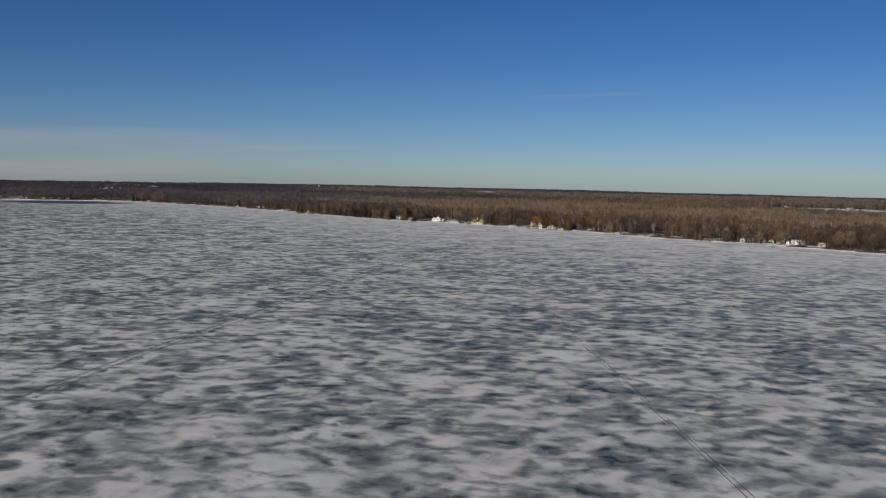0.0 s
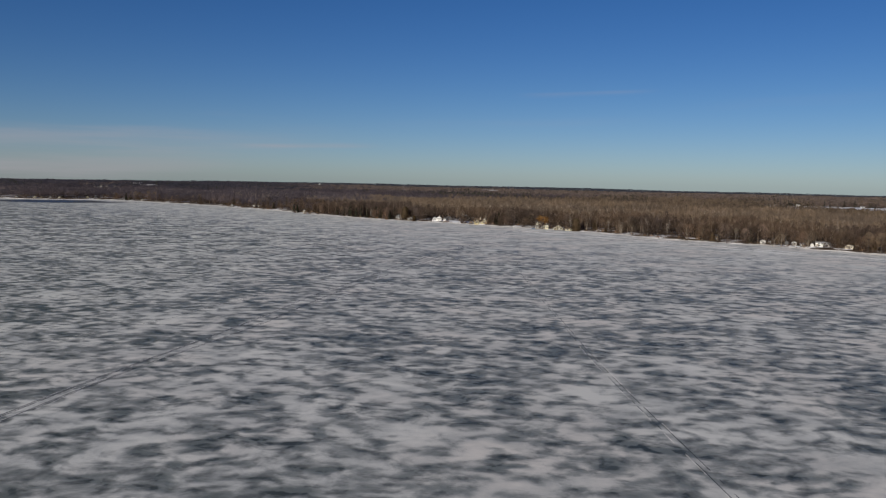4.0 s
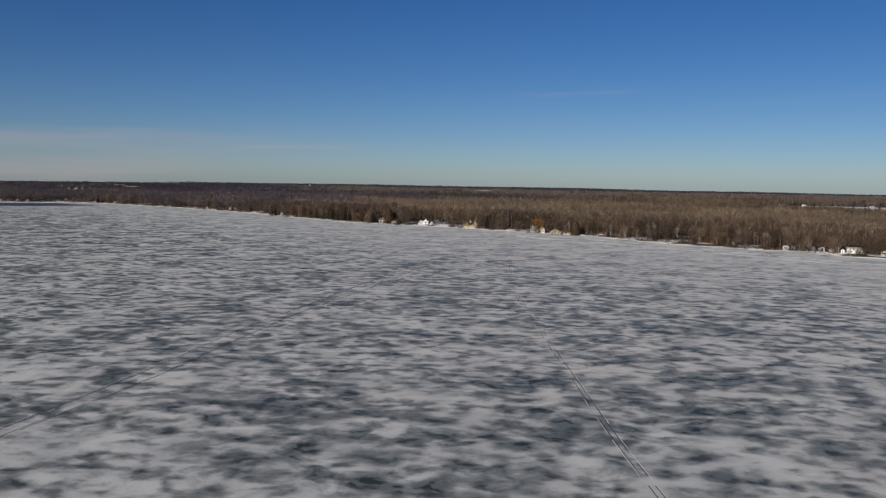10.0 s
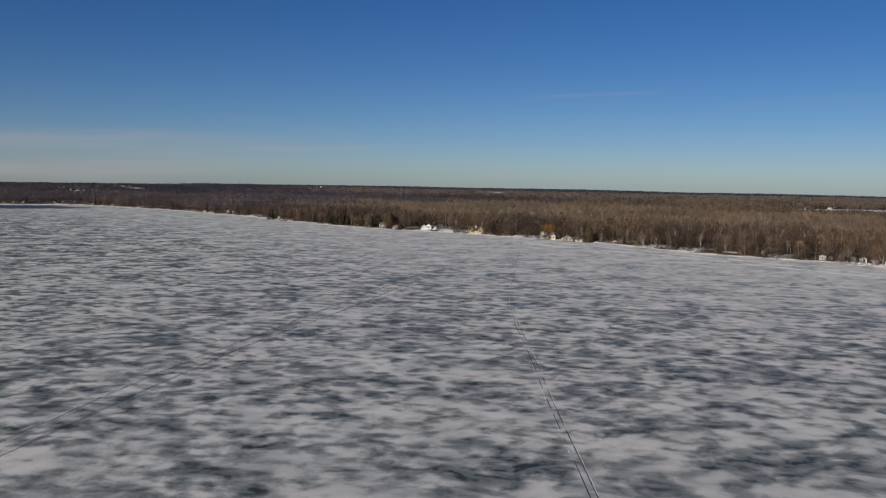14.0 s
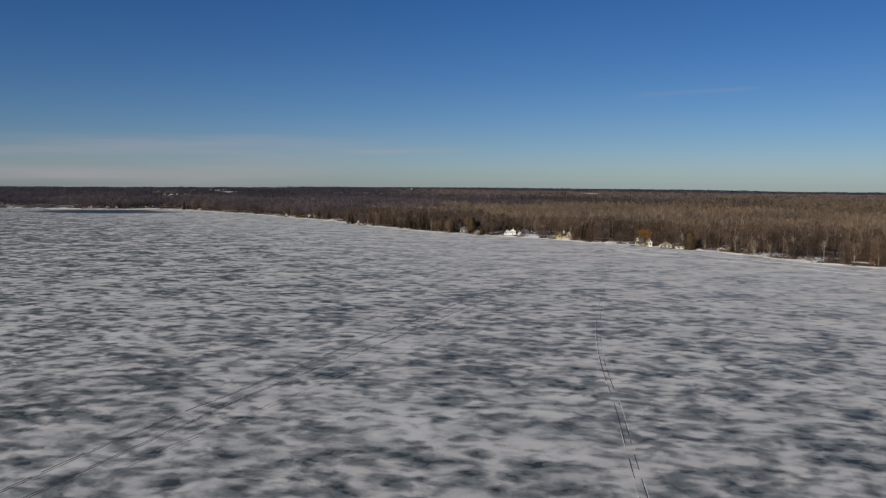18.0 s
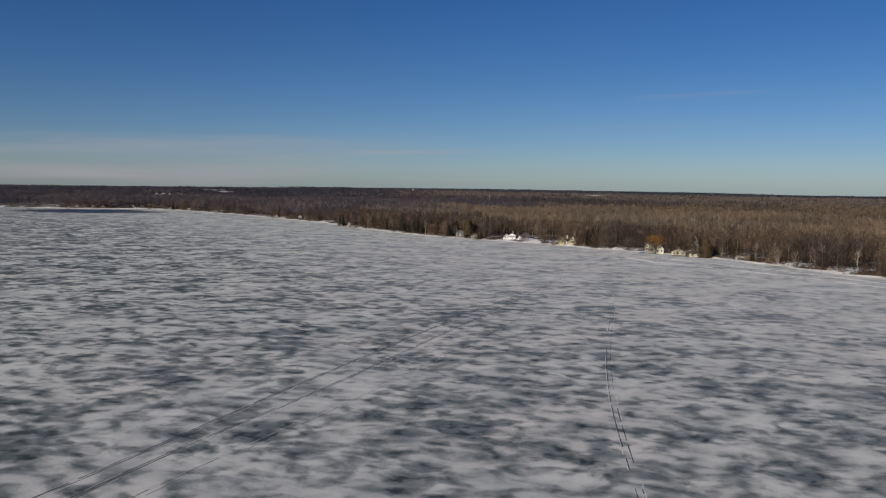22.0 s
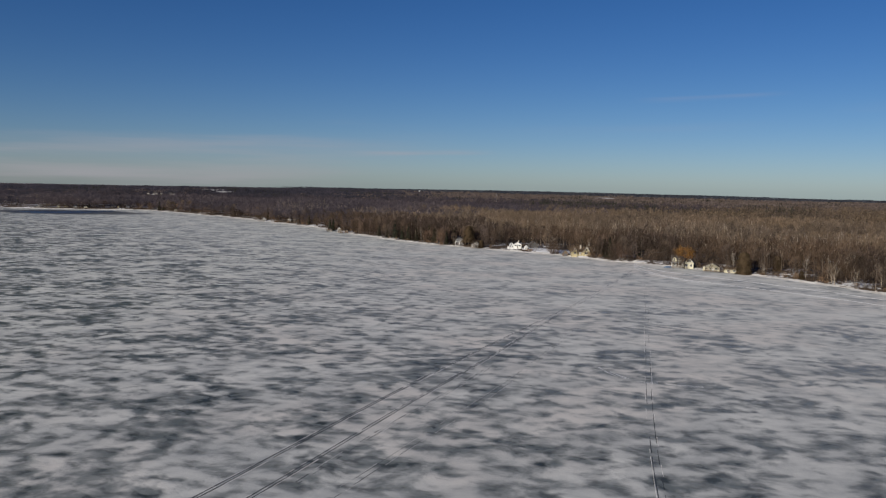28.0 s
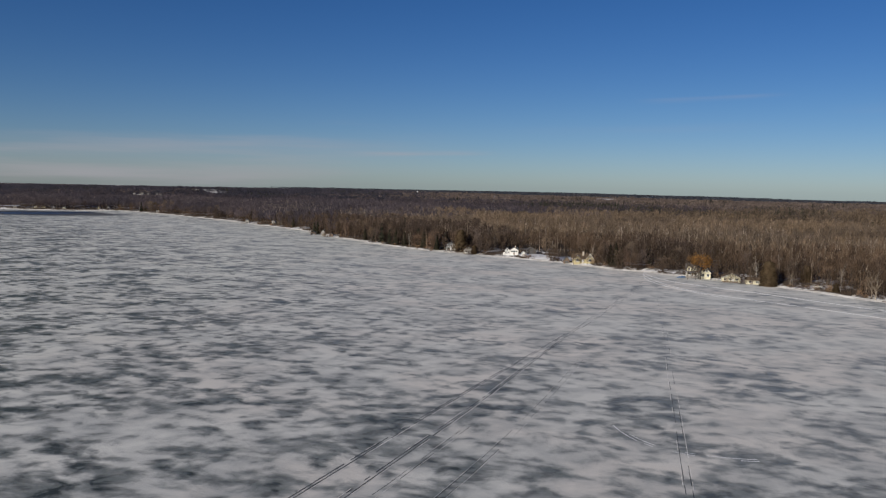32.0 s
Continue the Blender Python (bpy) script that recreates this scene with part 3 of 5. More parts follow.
def scatter(protos, places, turns, scales):
    """All copies of the prototypes (arrays of triangles) joined: corners and faces."""
    out = []
    which = np.arange(len(places)) % len(protos)
    for k, proto in enumerate(protos):
        pick = which == k
        c, s = np.cos(turns[pick])[:, None, None], np.sin(turns[pick])[:, None, None]
        p = proto[None]
        wide, tall = scales[pick, 0][:, None, None], scales[pick, 1][:, None, None]
        x = (p[..., 0] * c - p[..., 1] * s) * wide + places[pick, 0][:, None, None]
        y = (p[..., 0] * s + p[..., 1] * c) * wide + places[pick, 1][:, None, None]
        z = p[..., 2] * tall + places[pick, 2][:, None, None]
        out.append(np.stack([x, y, z], -1).reshape(-1, 3))
    verts = np.concatenate(out)
    return verts, np.arange(len(verts)).reshape(-1, 3)


# clearings round the houses and yards: x, y, radius
CLEAR = [(234.5, 721.0, 5), (-1083, 2750, 80), (-1050, 2690, 60), (156, 2974, 55), (152, 2910, 45), (-780, 1830, 34), (-745, 1775, 30), (-805, 1850, 26), (-755, 1840, 26), (-890, 2400, 75), (-860, 2330, 60), (297, 660, 8), (281, 676, 4.5), (311, 645, 5), (264, 693, 4.5), (320, 649, 3.5), (-5.8, 955.5, 17), (14.2, 951.9, 14), (24.5, 937.5, 9), (55.5, 954.0, 6), (57, 967, 7), (-54.6, 972.3, 8), (38.3, 915.8, 11), (27.2, 921.5, 7), (76.5, 890, 6), (98.6, 856.8, 13), (113.8, 847.3, 9), (124.9, 839.7, 7), (151.2, 822.5, 5),
         (290, 662, 4), (306, 653, 5), (-329.9, 1261.9, 8), (-287.2, 1237.4, 8), (-187.8, 1093.7, 8)]


def clear_of(x, y):
    ok = np.ones(len(x), bool)
    for cx, cy, r in CLEAR:
        ok &= (x - cx) ** 2 + (y - cy) ** 2 > r * r
    return ok


def seen_wedge(x, y, margin=0.0):
    """The part of the land that the flight looks towards, with room on both sides."""
    return (x < 0.66 * y + 60 + margin) & (x > -0.80 * y + 40 - margin)


rng = np.random.default_rng(4)


def wood(name, label, s_range, d_range, spacing, protos, material, tall, wide, sink=0.0, keep=None, trunks=None, uneven=(0.72, 1.18)):
    ns, nd = int((s_range[1] - s_range[0]) / spacing), int((d_range[1] - d_range[0]) / spacing)
    S, D = np.meshgrid(np.linspace(*s_range, ns), np.linspace(*d_range, nd), indexing="ij")
    s = S.ravel() + rng.uniform(-0.6, 0.6, S.size) * spacing
    d = D.ravel() + rng.uniform(-0.6, 0.6, S.size) * spacing
    x, y = to_xy(s, d + shore_n(s))
    ok = seen_wedge(x, y) & clear_of(x, y) & (d > 1.5)
    if keep is not None:
        ok &= keep(x, y, d, s)
    x, y, s, d = x[ok], y[ok], s[ok], d[ok]
    order = rng.permutation(len(x))
    x, y, s, d = x[order], y[order], s[order], d[order]
    places = np.stack([x, y, land_z(d, s) - sink], -1)
    stand = 1 + 0.16 * np.sin(x / 41.0 + 1.7) * np.sin(y / 57.0) + 0.1 * np.sin(x / 13.0) * np.sin(y / 17.0 + 0.5)
    stand *= np.where((x > 540) & (y + 0.79 * (x - 694) > 1180) & (y + 0.79 * (x - 694) < 1475), 0.55, 1.0)
    scales = np.stack([wide * rng.uniform(0.75, 1.3, len(x)), tall * rng.uniform(*uneven, len(x)) * stand], -1)
    turns = rng.uniform(0, 2 * np.pi, len(x))
    ob = sheet(name, *scatter(protos, places, turns, scales), material)
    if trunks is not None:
        stems = sheet("trunk_thicket", *scatter(trunks, places, turns, scales), SHADED_BARK)
        tagged(stems, "dense tree trunks under the bare crowns, shade put into their colour", "woods", kind="stuff")
    return tagged(ob, label, "woods", kind="stuff")


near_wood = [slivers(rng, 90, 0.16, 0.42, 1.0, 0.13, 0.0075, 0.35, 0.8) for _ in range(8)]
near_trunk = [np.concatenate([trunk_tris(0.012, 0.95, 3, rng.normal(0, 0.03, 2)), trunk_tris(0.008, 0.75, 3, rng.normal(0, 0.05, 2)) + np.array([0.09, 0.03, 0]),
                              trunk_tris(0.007, 0.7, 3, rng.normal(0, 0.05, 2)) + np.array([-0.06, 0.08, 0])]) for _ in range(8)]
mid = [np.concatenate([slivers(rng, 66, 0.17, 0.34, 1.0, 0.135, 0.0105, 0.35, 0.8), trunk_tris(0.010, 0.95, 3, rng.normal(0, 0.03, 2))]) for _ in range(8)]
outer = [np.concatenate([slivers(rng, 36, 0.32, 0.28, 1.0, 0.17, 0.024, 0.8), trunk_tris(0.012, 0.9)]) for _ in range(6)]
bay_side = [np.concatenate([slivers(rng, 44, 0.19, 0.34, 1.0, 0.15, 0.015, 0.6), trunk_tris(0.010, 0.95, 3, rng.normal(0, 0.03, 2))]) for _ in range(8)]
clump = [slivers(rng, 20, 0.55, 0.30, 1.0, 0.26, 0.062, 1.1) for _ in range(6)]


def not_field(x, y, d, s):
    v = y + 0.79 * (x - 694)
    return ~((x > 640) & (v > 1470) & (v < 1660))


def light_stand(x, y):
    """Paler hardwood stands between the dark ones far inland."""
    return np.sin(x / 170.0 + y / 260.0) + np.sin(y / 140.0 - x / 320.0) > 0.35


def edge_mix(x, y, reach):
    """Uneven offset for the border between two kinds of wood."""
    return reach * (np.sin(x / 37.0 + y / 53.0) + np.sin(y / 23.0 - x / 61.0 + 1.0) + rng.uniform(-1.2, 1.2, len(x)))


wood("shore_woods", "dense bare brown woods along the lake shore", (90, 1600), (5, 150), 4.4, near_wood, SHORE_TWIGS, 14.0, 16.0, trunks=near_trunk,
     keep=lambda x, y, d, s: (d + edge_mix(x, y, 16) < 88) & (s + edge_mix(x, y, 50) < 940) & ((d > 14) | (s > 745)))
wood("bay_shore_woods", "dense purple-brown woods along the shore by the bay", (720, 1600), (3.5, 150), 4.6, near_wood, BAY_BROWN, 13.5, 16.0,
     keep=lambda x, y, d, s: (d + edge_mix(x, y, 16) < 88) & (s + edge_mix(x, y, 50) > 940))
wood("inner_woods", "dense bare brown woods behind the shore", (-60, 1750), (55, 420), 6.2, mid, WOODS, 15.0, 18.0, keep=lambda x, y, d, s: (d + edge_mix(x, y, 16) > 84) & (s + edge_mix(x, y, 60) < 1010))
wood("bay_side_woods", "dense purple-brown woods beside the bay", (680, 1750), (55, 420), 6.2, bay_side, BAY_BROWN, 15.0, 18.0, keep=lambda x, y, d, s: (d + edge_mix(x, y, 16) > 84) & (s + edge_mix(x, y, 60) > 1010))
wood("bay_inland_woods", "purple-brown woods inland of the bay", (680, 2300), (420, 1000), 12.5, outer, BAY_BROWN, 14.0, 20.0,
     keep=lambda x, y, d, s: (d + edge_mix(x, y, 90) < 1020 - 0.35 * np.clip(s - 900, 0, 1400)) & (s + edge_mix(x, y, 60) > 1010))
wood("outer_woods", "bare brown woods stretching inland", (-500, 2300), (420, 1350), 12.5, outer, WOODS, 15.0, 20.0,
     keep=lambda x, y, d, s: not_field(x, y, d, s) & (s + edge_mix(x, y, 60) < 1010) & (d + edge_mix(x, y, 90) < 1020 - 0.35 * np.clip(s - 900, 0, 1400)))
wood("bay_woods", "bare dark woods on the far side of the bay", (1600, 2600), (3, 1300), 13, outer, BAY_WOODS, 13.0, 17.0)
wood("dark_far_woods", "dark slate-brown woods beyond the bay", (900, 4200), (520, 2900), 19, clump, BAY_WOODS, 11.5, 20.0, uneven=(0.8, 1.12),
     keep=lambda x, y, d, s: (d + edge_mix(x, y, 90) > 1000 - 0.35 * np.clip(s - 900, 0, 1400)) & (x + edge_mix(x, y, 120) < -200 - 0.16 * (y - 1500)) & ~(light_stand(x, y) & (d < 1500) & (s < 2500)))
wood("far_woods", "distant taupe-brown woods towards the horizon", (-1400, 4200), (520, 2900), 19, clump, FAR_WOODS, 11.5, 20.0, uneven=(0.8, 1.12),
     keep=lambda x, y, d, s: not_field(x, y, d, s) & (d + edge_mix(x, y, 90) > 1000 - 0.35 * np.clip(s - 900, 0, 1400)) & ((x + edge_mix(x, y, 120) > -240 - 0.16 * (y - 1500)) | (light_stand(x, y) & (d < 1500) & (s < 2500))))
wood("distant_woods", "woods on the horizon with blue-grey haze in their colour", (-2600, 6200), (2900, 4650), 32, clump, RIDGE, 9.5, 36.0, uneven=(0.92, 1.06))

# dark stands of conifers inland
def conifer_tris(rng, count, droop=0.35):
    h = rng.uniform(0.04, 0.97, count)
    ang = rng.uniform(0, 2 * np.pi, count)
    reach = 0.21 * (1.02 - h) ** 0.85 * rng.uniform(0.75, 1.2, count)
    out = np.stack([np.cos(ang), np.sin(ang), 0 * ang], -1)
    side = np.stack([-np.sin(ang), np.cos(ang), 0 * ang], -1) * (0.45 * reach + 0.012)[:, None]
    root = np.stack([0 * h, 0 * h, h + 0.05], -1)
    tip = out * reach[:, None] + np.stack([0 * h, 0 * h, h - droop * reach], -1)
    return np.stack([root, tip - side, tip + side], 1)


spruce_low = [np.concatenate([conifer_tris(rng, 26), trunk_tris(0.02, 0.98)]) for _ in range(4)]
wood("conifer_stand", "dark conifer stand among the bare woods", (900, 1900), (560, 900), 11, spruce_low, NEEDLES, 16.5, 18.0,
     keep=lambda x, y, d, s: (x > -120) & (x < 620) & (np.sin(x / 61.0) + np.sin(y / 47.0 + x / 90.0) > 0.1))
wood("scattered_conifers", "dark conifers scattered through the bare woods", (100, 2200), (12, 1400), 44, spruce_low, NEEDLES, 14.0, 17.0,
     keep=lambda x, y, d, s: np.sin(x / 33.0) * np.sin(y / 41.0) > -0.2)
wood("conifer_patches", "dark conifer groups far inland", (-400, 3400), (420, 2300), 15, spruce_low, NEEDLES, 15.0, 19.0,
     keep=lambda x, y, d, s: (np.sin(x / 83.0 + y / 140.0) + np.sin(y / 71.0 - x / 190.0) + rng.uniform(-0.25, 0.25, len(x)) > 1.52) & not_field(x, y, d, s))
pale = [np.concatenate([trunk_tris(0.012, 0.95, 3, rng.normal(0, 0.022, 2)), slivers(rng, 4, 0.10, 0.5, 1.0, 0.14, 0.006, 0.3, 0.9)]) for _ in range(5)]
wood("pale_trunks", "pale birch and poplar trunks scattered through the woods", (60, 1700), (6, 420), 11.5, pale, BIRCH_TWIGS, 14.5, 15.0,
     keep=lambda x, y, d, s: np.sin(s / 23.0) + np.sin(s / 57.0 + d / 31.0) > 0.0)


front_pale = [np.concatenate([trunk_tris(0.013, 1.05, 3, rng.normal(0, 0.022, 2)), slivers(rng, 4, 0.08, 0.6, 1.0, 0.13, 0.006, 0.3, 0.9)]) for _ in range(5)]
wood("pale_front_trunks", "pale sunlit trunks at the edge of the woods", (120, 1300), (24, 150), 6.4, front_pale, BIRCH_TWIGS, 17.0, 15.0,
     keep=lambda x, y, d, s: (np.sin(s / 19.0) + np.sin(s / 43.0 + d / 29.0) > 0.35) | ((s > 545) & (s < 690) & (np.sin(s / 7.0) + np.sin(d / 11.0) > -0.3)))


bushy = [np.concatenate([slivers(rng, 150, 0.34, 0.08, 1.0, 0.19, 0.0062, 0.5), trunk_tris(0.014, 0.9, 3, rng.normal(0, 0.03, 2))]) for _ in range(6)]
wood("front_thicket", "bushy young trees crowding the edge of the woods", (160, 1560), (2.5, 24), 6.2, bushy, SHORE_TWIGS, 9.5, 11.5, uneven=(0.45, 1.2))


# ---- trees of the front row ----
def triangles(name, tris, material, parent, label=""):
    verts = np.asarray(tris).reshape(-1, 3)
    ob = sheet(name, verts, np.arange(len(verts)).reshape(-1, 3), material, parent)
    if label:
        ob["label"] = label
    return ob


def stem(bm, points, r0, r1, sides=6):
    for k in range(len(points) - 1):
        a, b = k / (len(points) - 1), (k + 1) / (len(points) - 1)
        tube(bm, points[k], points[k + 1], r0 + (r1 - r0) * a, r0 + (r1 - r0) * b, sides)
    return bm


def bare_tree(seed, height, spread, bark, twig, label, limbs=5, fork=0.42, count=190, name="bare_tree", low=0.34, stout=None, rising=(0.18, 0.30)):
    r = np.random.default_rng(seed)
    tree = thing(name, Matrix(), label, "tree", "trees along the shore")
    bend = r.normal(0, 0.35, (4, 2))
    spine = [Vector((0, 0, -0.4)), Vector((bend[0][0] * 0.3, bend[0][1] * 0.3, height * 0.3)), Vector((bend[1][0], bend[1][1], height * 0.6)),
             Vector((bend[2][0] * 1.3, bend[2][1] * 1.3, height * 0.93))]
    thick = height * (stout or (0.0155 if bark == BARK else 0.0115))
    part("trunk", stem(bmesh.new(), spine, thick, thick * 0.2), bark, tree)
    tips = [spine[3]]
    for k in range(limbs):
        at = fork + (0.85 - fork) * k / limbs + r.uniform(-0.04, 0.04)
        root = spine[1].lerp(spine[3], (at - 0.3) / 0.63)
        ang = k * 2.4 + r.uniform(-0.5, 0.5)
        out = spread * r.uniform(0.55, 0.95) * (1.15 - 0.6 * at)
        rise = height * r.uniform(*rising)
        mid_point = root + Vector((math.cos(ang) * out * 0.55, math.sin(ang) * out * 0.55, rise * 0.42))
        tip = root + Vector((math.cos(ang) * out, math.sin(ang) * out, rise))
        part("limb", stem(bmesh.new(), [root, mid_point, tip], thick * (0.62 if stout else 0.5), thick * (0.25 if stout else 0.1), 4), bark, tree)
        tips.append(tip)
    cloud = [slivers(r, count, spread, height * low, height, height * 0.13, 0.05, 0.6)]
    for tip in tips:
        spray = slivers(r, 16, spread * 0.33, -1.2, 1.6, 1.9, 0.045, 0.9)
        cloud.append(spray + np.array(tip))
    triangles("crown", np.concatenate(cloud), twig, tree)
    return tree


def conifer(seed, height, width, needles, label, name="conifer", count=900, bare=0.05, ragged=0.25, taper=0.75):
    r = np.random.default_rng(seed)
    tree = thing(name, Matrix(), label, "tree", "conifers along the shore")
    part("trunk", stem(bmesh.new(), [Vector((0, 0, -0.4)), Vector((0, 0, height * 0.95))], height * 0.018, 0.03), BARK, tree)
    h = bare + (0.97 - bare) * r.uniform(0, 1, count) ** 1.15
    ang = r.uniform(0, 2 * np.pi, count)
    tier = 1 + (0.22 if taper > 0.6 else 0.08) * np.sin(h * 38.0 + ang)
    reach = 0.5 * width * (1.03 - h) ** taper * tier * r.uniform(1 - 2 * ragged, 1 + ragged, count)
    out = np.stack([np.cos(ang), np.sin(ang), 0 * ang], -1)
    side = np.stack([-np.sin(ang), np.cos(ang), 0 * ang], -1) * (0.13 * reach + 0.08)[:, None]
    inner = out * reach[:, None] * 0.25 + np.stack([0 * h, 0 * h, h * height + 0.25], -1)
    tip = out * reach[:, None] + np.stack([0 * h, 0 * h, h * height - 0.28 * reach + r.normal(0, 0.15, count)], -1)
    middle = (inner + tip) / 2
    tris = np.concatenate([np.stack([inner, middle - side, tip], 1), np.stack([inner, tip, middle + side], 1)])
    triangles("crown", tris, needles, tree)
    return tree


def shrub(seed, height, width, material, label):
    r = np.random.default_rng(seed)
    bush = thing("shrub", Matrix(), label, "shrub", "shrubs along the shore")
    for k in range(5):
        a = k * 1.26 + r.uniform(-0.3, 0.3)
        bm = tube(bmesh.new(), (0.1 * math.cos(a), 0.1 * math.sin(a), -0.3), (width * 0.3 * math.cos(a), width * 0.3 * math.sin(a), height * 0.75), 0.05, 0.015, 4)
        part("stem", bm, BARK, bush)
    triangles("brushwood", slivers(r, 330, width * 0.5, height * 0.16, height, height * 0.26, 0.04, 0.8), material, bush)
    return bush


def stand_at(ob, x, y, turn=0.0, size=1.0, drop=0.0):
    """Sets a prototype down at a place, or a copy of it where it stands already."""
    m = Matrix.Translation((x, y, ground_at(x, y) - drop)) @ pose(0, 0, 0, 0, 0, turn) @ Matrix.Scale(size, 4)
    if ob.get("set_down"):
        made = copy_thing(ob, m)
        made.matrix_basis = m
        return made
    ob["set_down"] = 1
    ob.matrix_basis = m
    return ob


LOOKS = [("tall bare deciduous tree with rounded grey-brown crown", 14.0, 4.6, 0.22), ("slender bare deciduous tree with upright branches", 15.0, 2.8, 0.38),
         ("broad bare deciduous tree with rounded reddish-brown crown", 12.0, 5.4, 0.12), ("small bare deciduous tree with a bushy crown", 9.0, 4.0, 0.05),
         ("tall bare deciduous tree with forked grey trunk", 15.5, 4.0, 0.34), ("bare deciduous tree with dense fine twigs", 12.0, 4.4, 0.10)]
bare = [bare_tree(20 + k, h, w, BARK, (TWIGS, SHORE_TWIGS, ROUND_TWIGS, SHORE_TWIGS, WOODS, SHORE_TWIGS)[k], label, 5 + k % 3, count=760 if w > 3.5 else 380, low=low) for k, (label, h, w, low) in enumerate(LOOKS)]
birch = [bare_tree(40, 10.5, 4.6, DIM_BARK, WOODS, "pale-barked tree with forked spreading limbs on the bank", 7, 0.16, 260, "pale_tree", 0.45, 0.021, (0.34, 0.52)),
         bare_tree(41, 13.0, 2.0, PALE_BARK, BIRCH_TWIGS, "slender white birch with bare twigs on the bank", 5, 0.42, 70, "birch"),
         bare_tree(42, 8.5, 4.0, DIM_BARK, SHORE_TWIGS, "low pale-barked tree with several leaning stems", 6, 0.10, 220, "pale_tree", 0.45, 0.020, (0.36, 0.55))]
spruce = [conifer(50, 14.0, 7.0, NEEDLES, "dark green spruce with drooping boughs", "spruce", ragged=0.15),
          conifer(51, 9.0, 8.5, CEDAR, "broad olive green cedar on the shore", "cedar", 900, 0.02, 0.15, 0.38),
          conifer(52, 11.0, 8.0, CEDAR, "olive-brown cedar with a full crown", "cedar", 2200, 0.02, 0.26, 0.20),
          conifer(53, 12.5, 10.0, CEDAR, "olive green pine with an uneven crown", "pine", 900, 0.2, 0.3, 0.28)]
bushes = [shrub(60, 3.4, 4.2, SHRUB, "bare brown shrub on the bank"), shrub(61, 2.2, 3.2, SHRUB, "low bare shrub on the bank"),
          shrub(62, 5.2, 5.6, DARK_SHRUB, "large bushy bare shrub on the bank"), shrub(63, 5.4, 6.4, ROUND_TWIGS, "large rounded reddish-brown shrub beside the landing")]

place_rng = random.Random(7)
for x, y, k, size in ((167.0, 786.5, 0, 1.0), (182.5, 766.5, 0, 1.1), (174.0, 775.4, 2, 1.1), (212.5, 733.0, 0, 1.1), (223.5, 724.5, 0, 1.0), (271.1, 675.6, 0, 1.0), (264.8, 674.3, 2, 0.9),
                      (286.8, 663.2, 0, 1.1), (167.6, 792.6, 0, 1.0), (158.4, 806.1, 1, 0.9), (186.2, 764.5, 1, 1.05), (127.6, 840.2, 1, 0.95), (198.3, 744.5, 1, 1.0), (246.5, 709.1, 1, 0.8),
                      (233.5, 716.0, 2, 1.0), (-89.4, 994.8, 1, 0.9), (141.1, 826.3, 2, 0.8), (20.2, 929.1, 1, 0.8), (44.3, 911.1, 1, 0.8), (-46.7, 966.6, 2, 0.7)):
    stand_at(birch[k], x, y, place_rng.uniform(0.3, 356.3), size)
for x, y, k, size in ((58.5, 899.5, 0, 1.0), (55.3, 903.6, 0, 0.9), (61.5, 900.5, 0, 0.8), (131.3, 830.6, 2, 1.22), (-46.5, 969.5, 3, 1.25), (-65.6, 977.9, 0, 0.8), (-77.5, 989.2, 0, 0.9),
                      (-83.4, 997.6, 0, 1.0), (-95.3, 1004.2, 0, 0.85), (-103.2, 1009.8, 0, 1.0), (-110.1, 1019.2, 0, 0.9), (-119.0, 1031.4, 0, 1.0), (-126.9, 1037.9, 0, 0.8), (-91.3, 1009.9, 2, 0.9),
                      (156.4, 806.1, 1, 0.5), (151.1, 836.0, 2, 0.8), (-35.7, 958.2, 2, 0.6), (255.8, 701.4, 0, 0.9), (317.3, 658.5, 2, 0.95), (325.7, 638.5, 2, 0.9), (230.1, 718.6, 1, 0.7),
                      (-138.7, 1051.9, 0, 0.8), (-202.3, 1121.6, 0, 0.9), (-209.1, 1132.7, 0, 0.8), (-250.7, 1190.8, 0, 0.8), (-541.8, 1453.0, 0, 0.9), (-579.7, 1474.1, 0, 1.0), (-570.3, 1468.8, 0, 0.8), (307.0, 655.5, 2, 0.62), (275, 690, 2, 0.7)):
    stand_at(spruce[k], x, y, place_rng.uniform(0.3, 356.3), size)
for x, y, k, size in ((20.2, 923.3, 2, 1.7), (19.6, 925.0, 2, 1.4), (78.5, 883.2, 1, 1.0), (76.4, 885.6, 0, 0.8), (67.3, 890.5, 3, 1.6), (63.0, 894.6, 3, 1.4), (70.5, 888.5, 3, 1.2), (86.5, 877.9, 2, 1.6), (89.5, 876.1, 2, 1.4), (83, 880.5, 2, 1.5), (-69.6, 974.1, 0, 1.0), (-27.7, 955.4, 0, 0.8), (-81.5, 987.3, 1, 1.0),
                      (231.2, 708.7, 2, 1.0), (237.3, 702.9, 2, 0.9), (248.6, 700.2, 2, 0.9), (48.3, 908.3, 1, 1.0), (140.1, 822.4, 1, 0.9), (307.8, 649.0, 2, 0.9),
                      (297.5, 657.0, 2, 0.55), (303.0, 654.5, 2, 0.7), (309.5, 645.5, 2, 0.5), (287.5, 665, 2, 0.7), (279.8, 674.0, 2, 0.6), (264.5, 691.5, 2, 0.5), (292.8, 660.5, 0, 0.8), (316, 644, 2, 0.6),
                      (-38.0, 955.0, 2, 0.6), (-55.5, 969.0, 2, 0.5), (112.5, 841.5, 0, 0.8), (120.5, 836.5, 2, 0.5), (45.0, 905.5, 0, 0.9), (35.0, 911.0, 1, 1.0)):
    stand_at(bushes[k], x, y, place_rng.uniform(0.3, 356.3), size)


def crowded(x, y, gap=0.0):
    return any((x - cx) ** 2 + (y - cy) ** 2 < (r + gap) ** 2 for cx, cy, r in CLEAR)


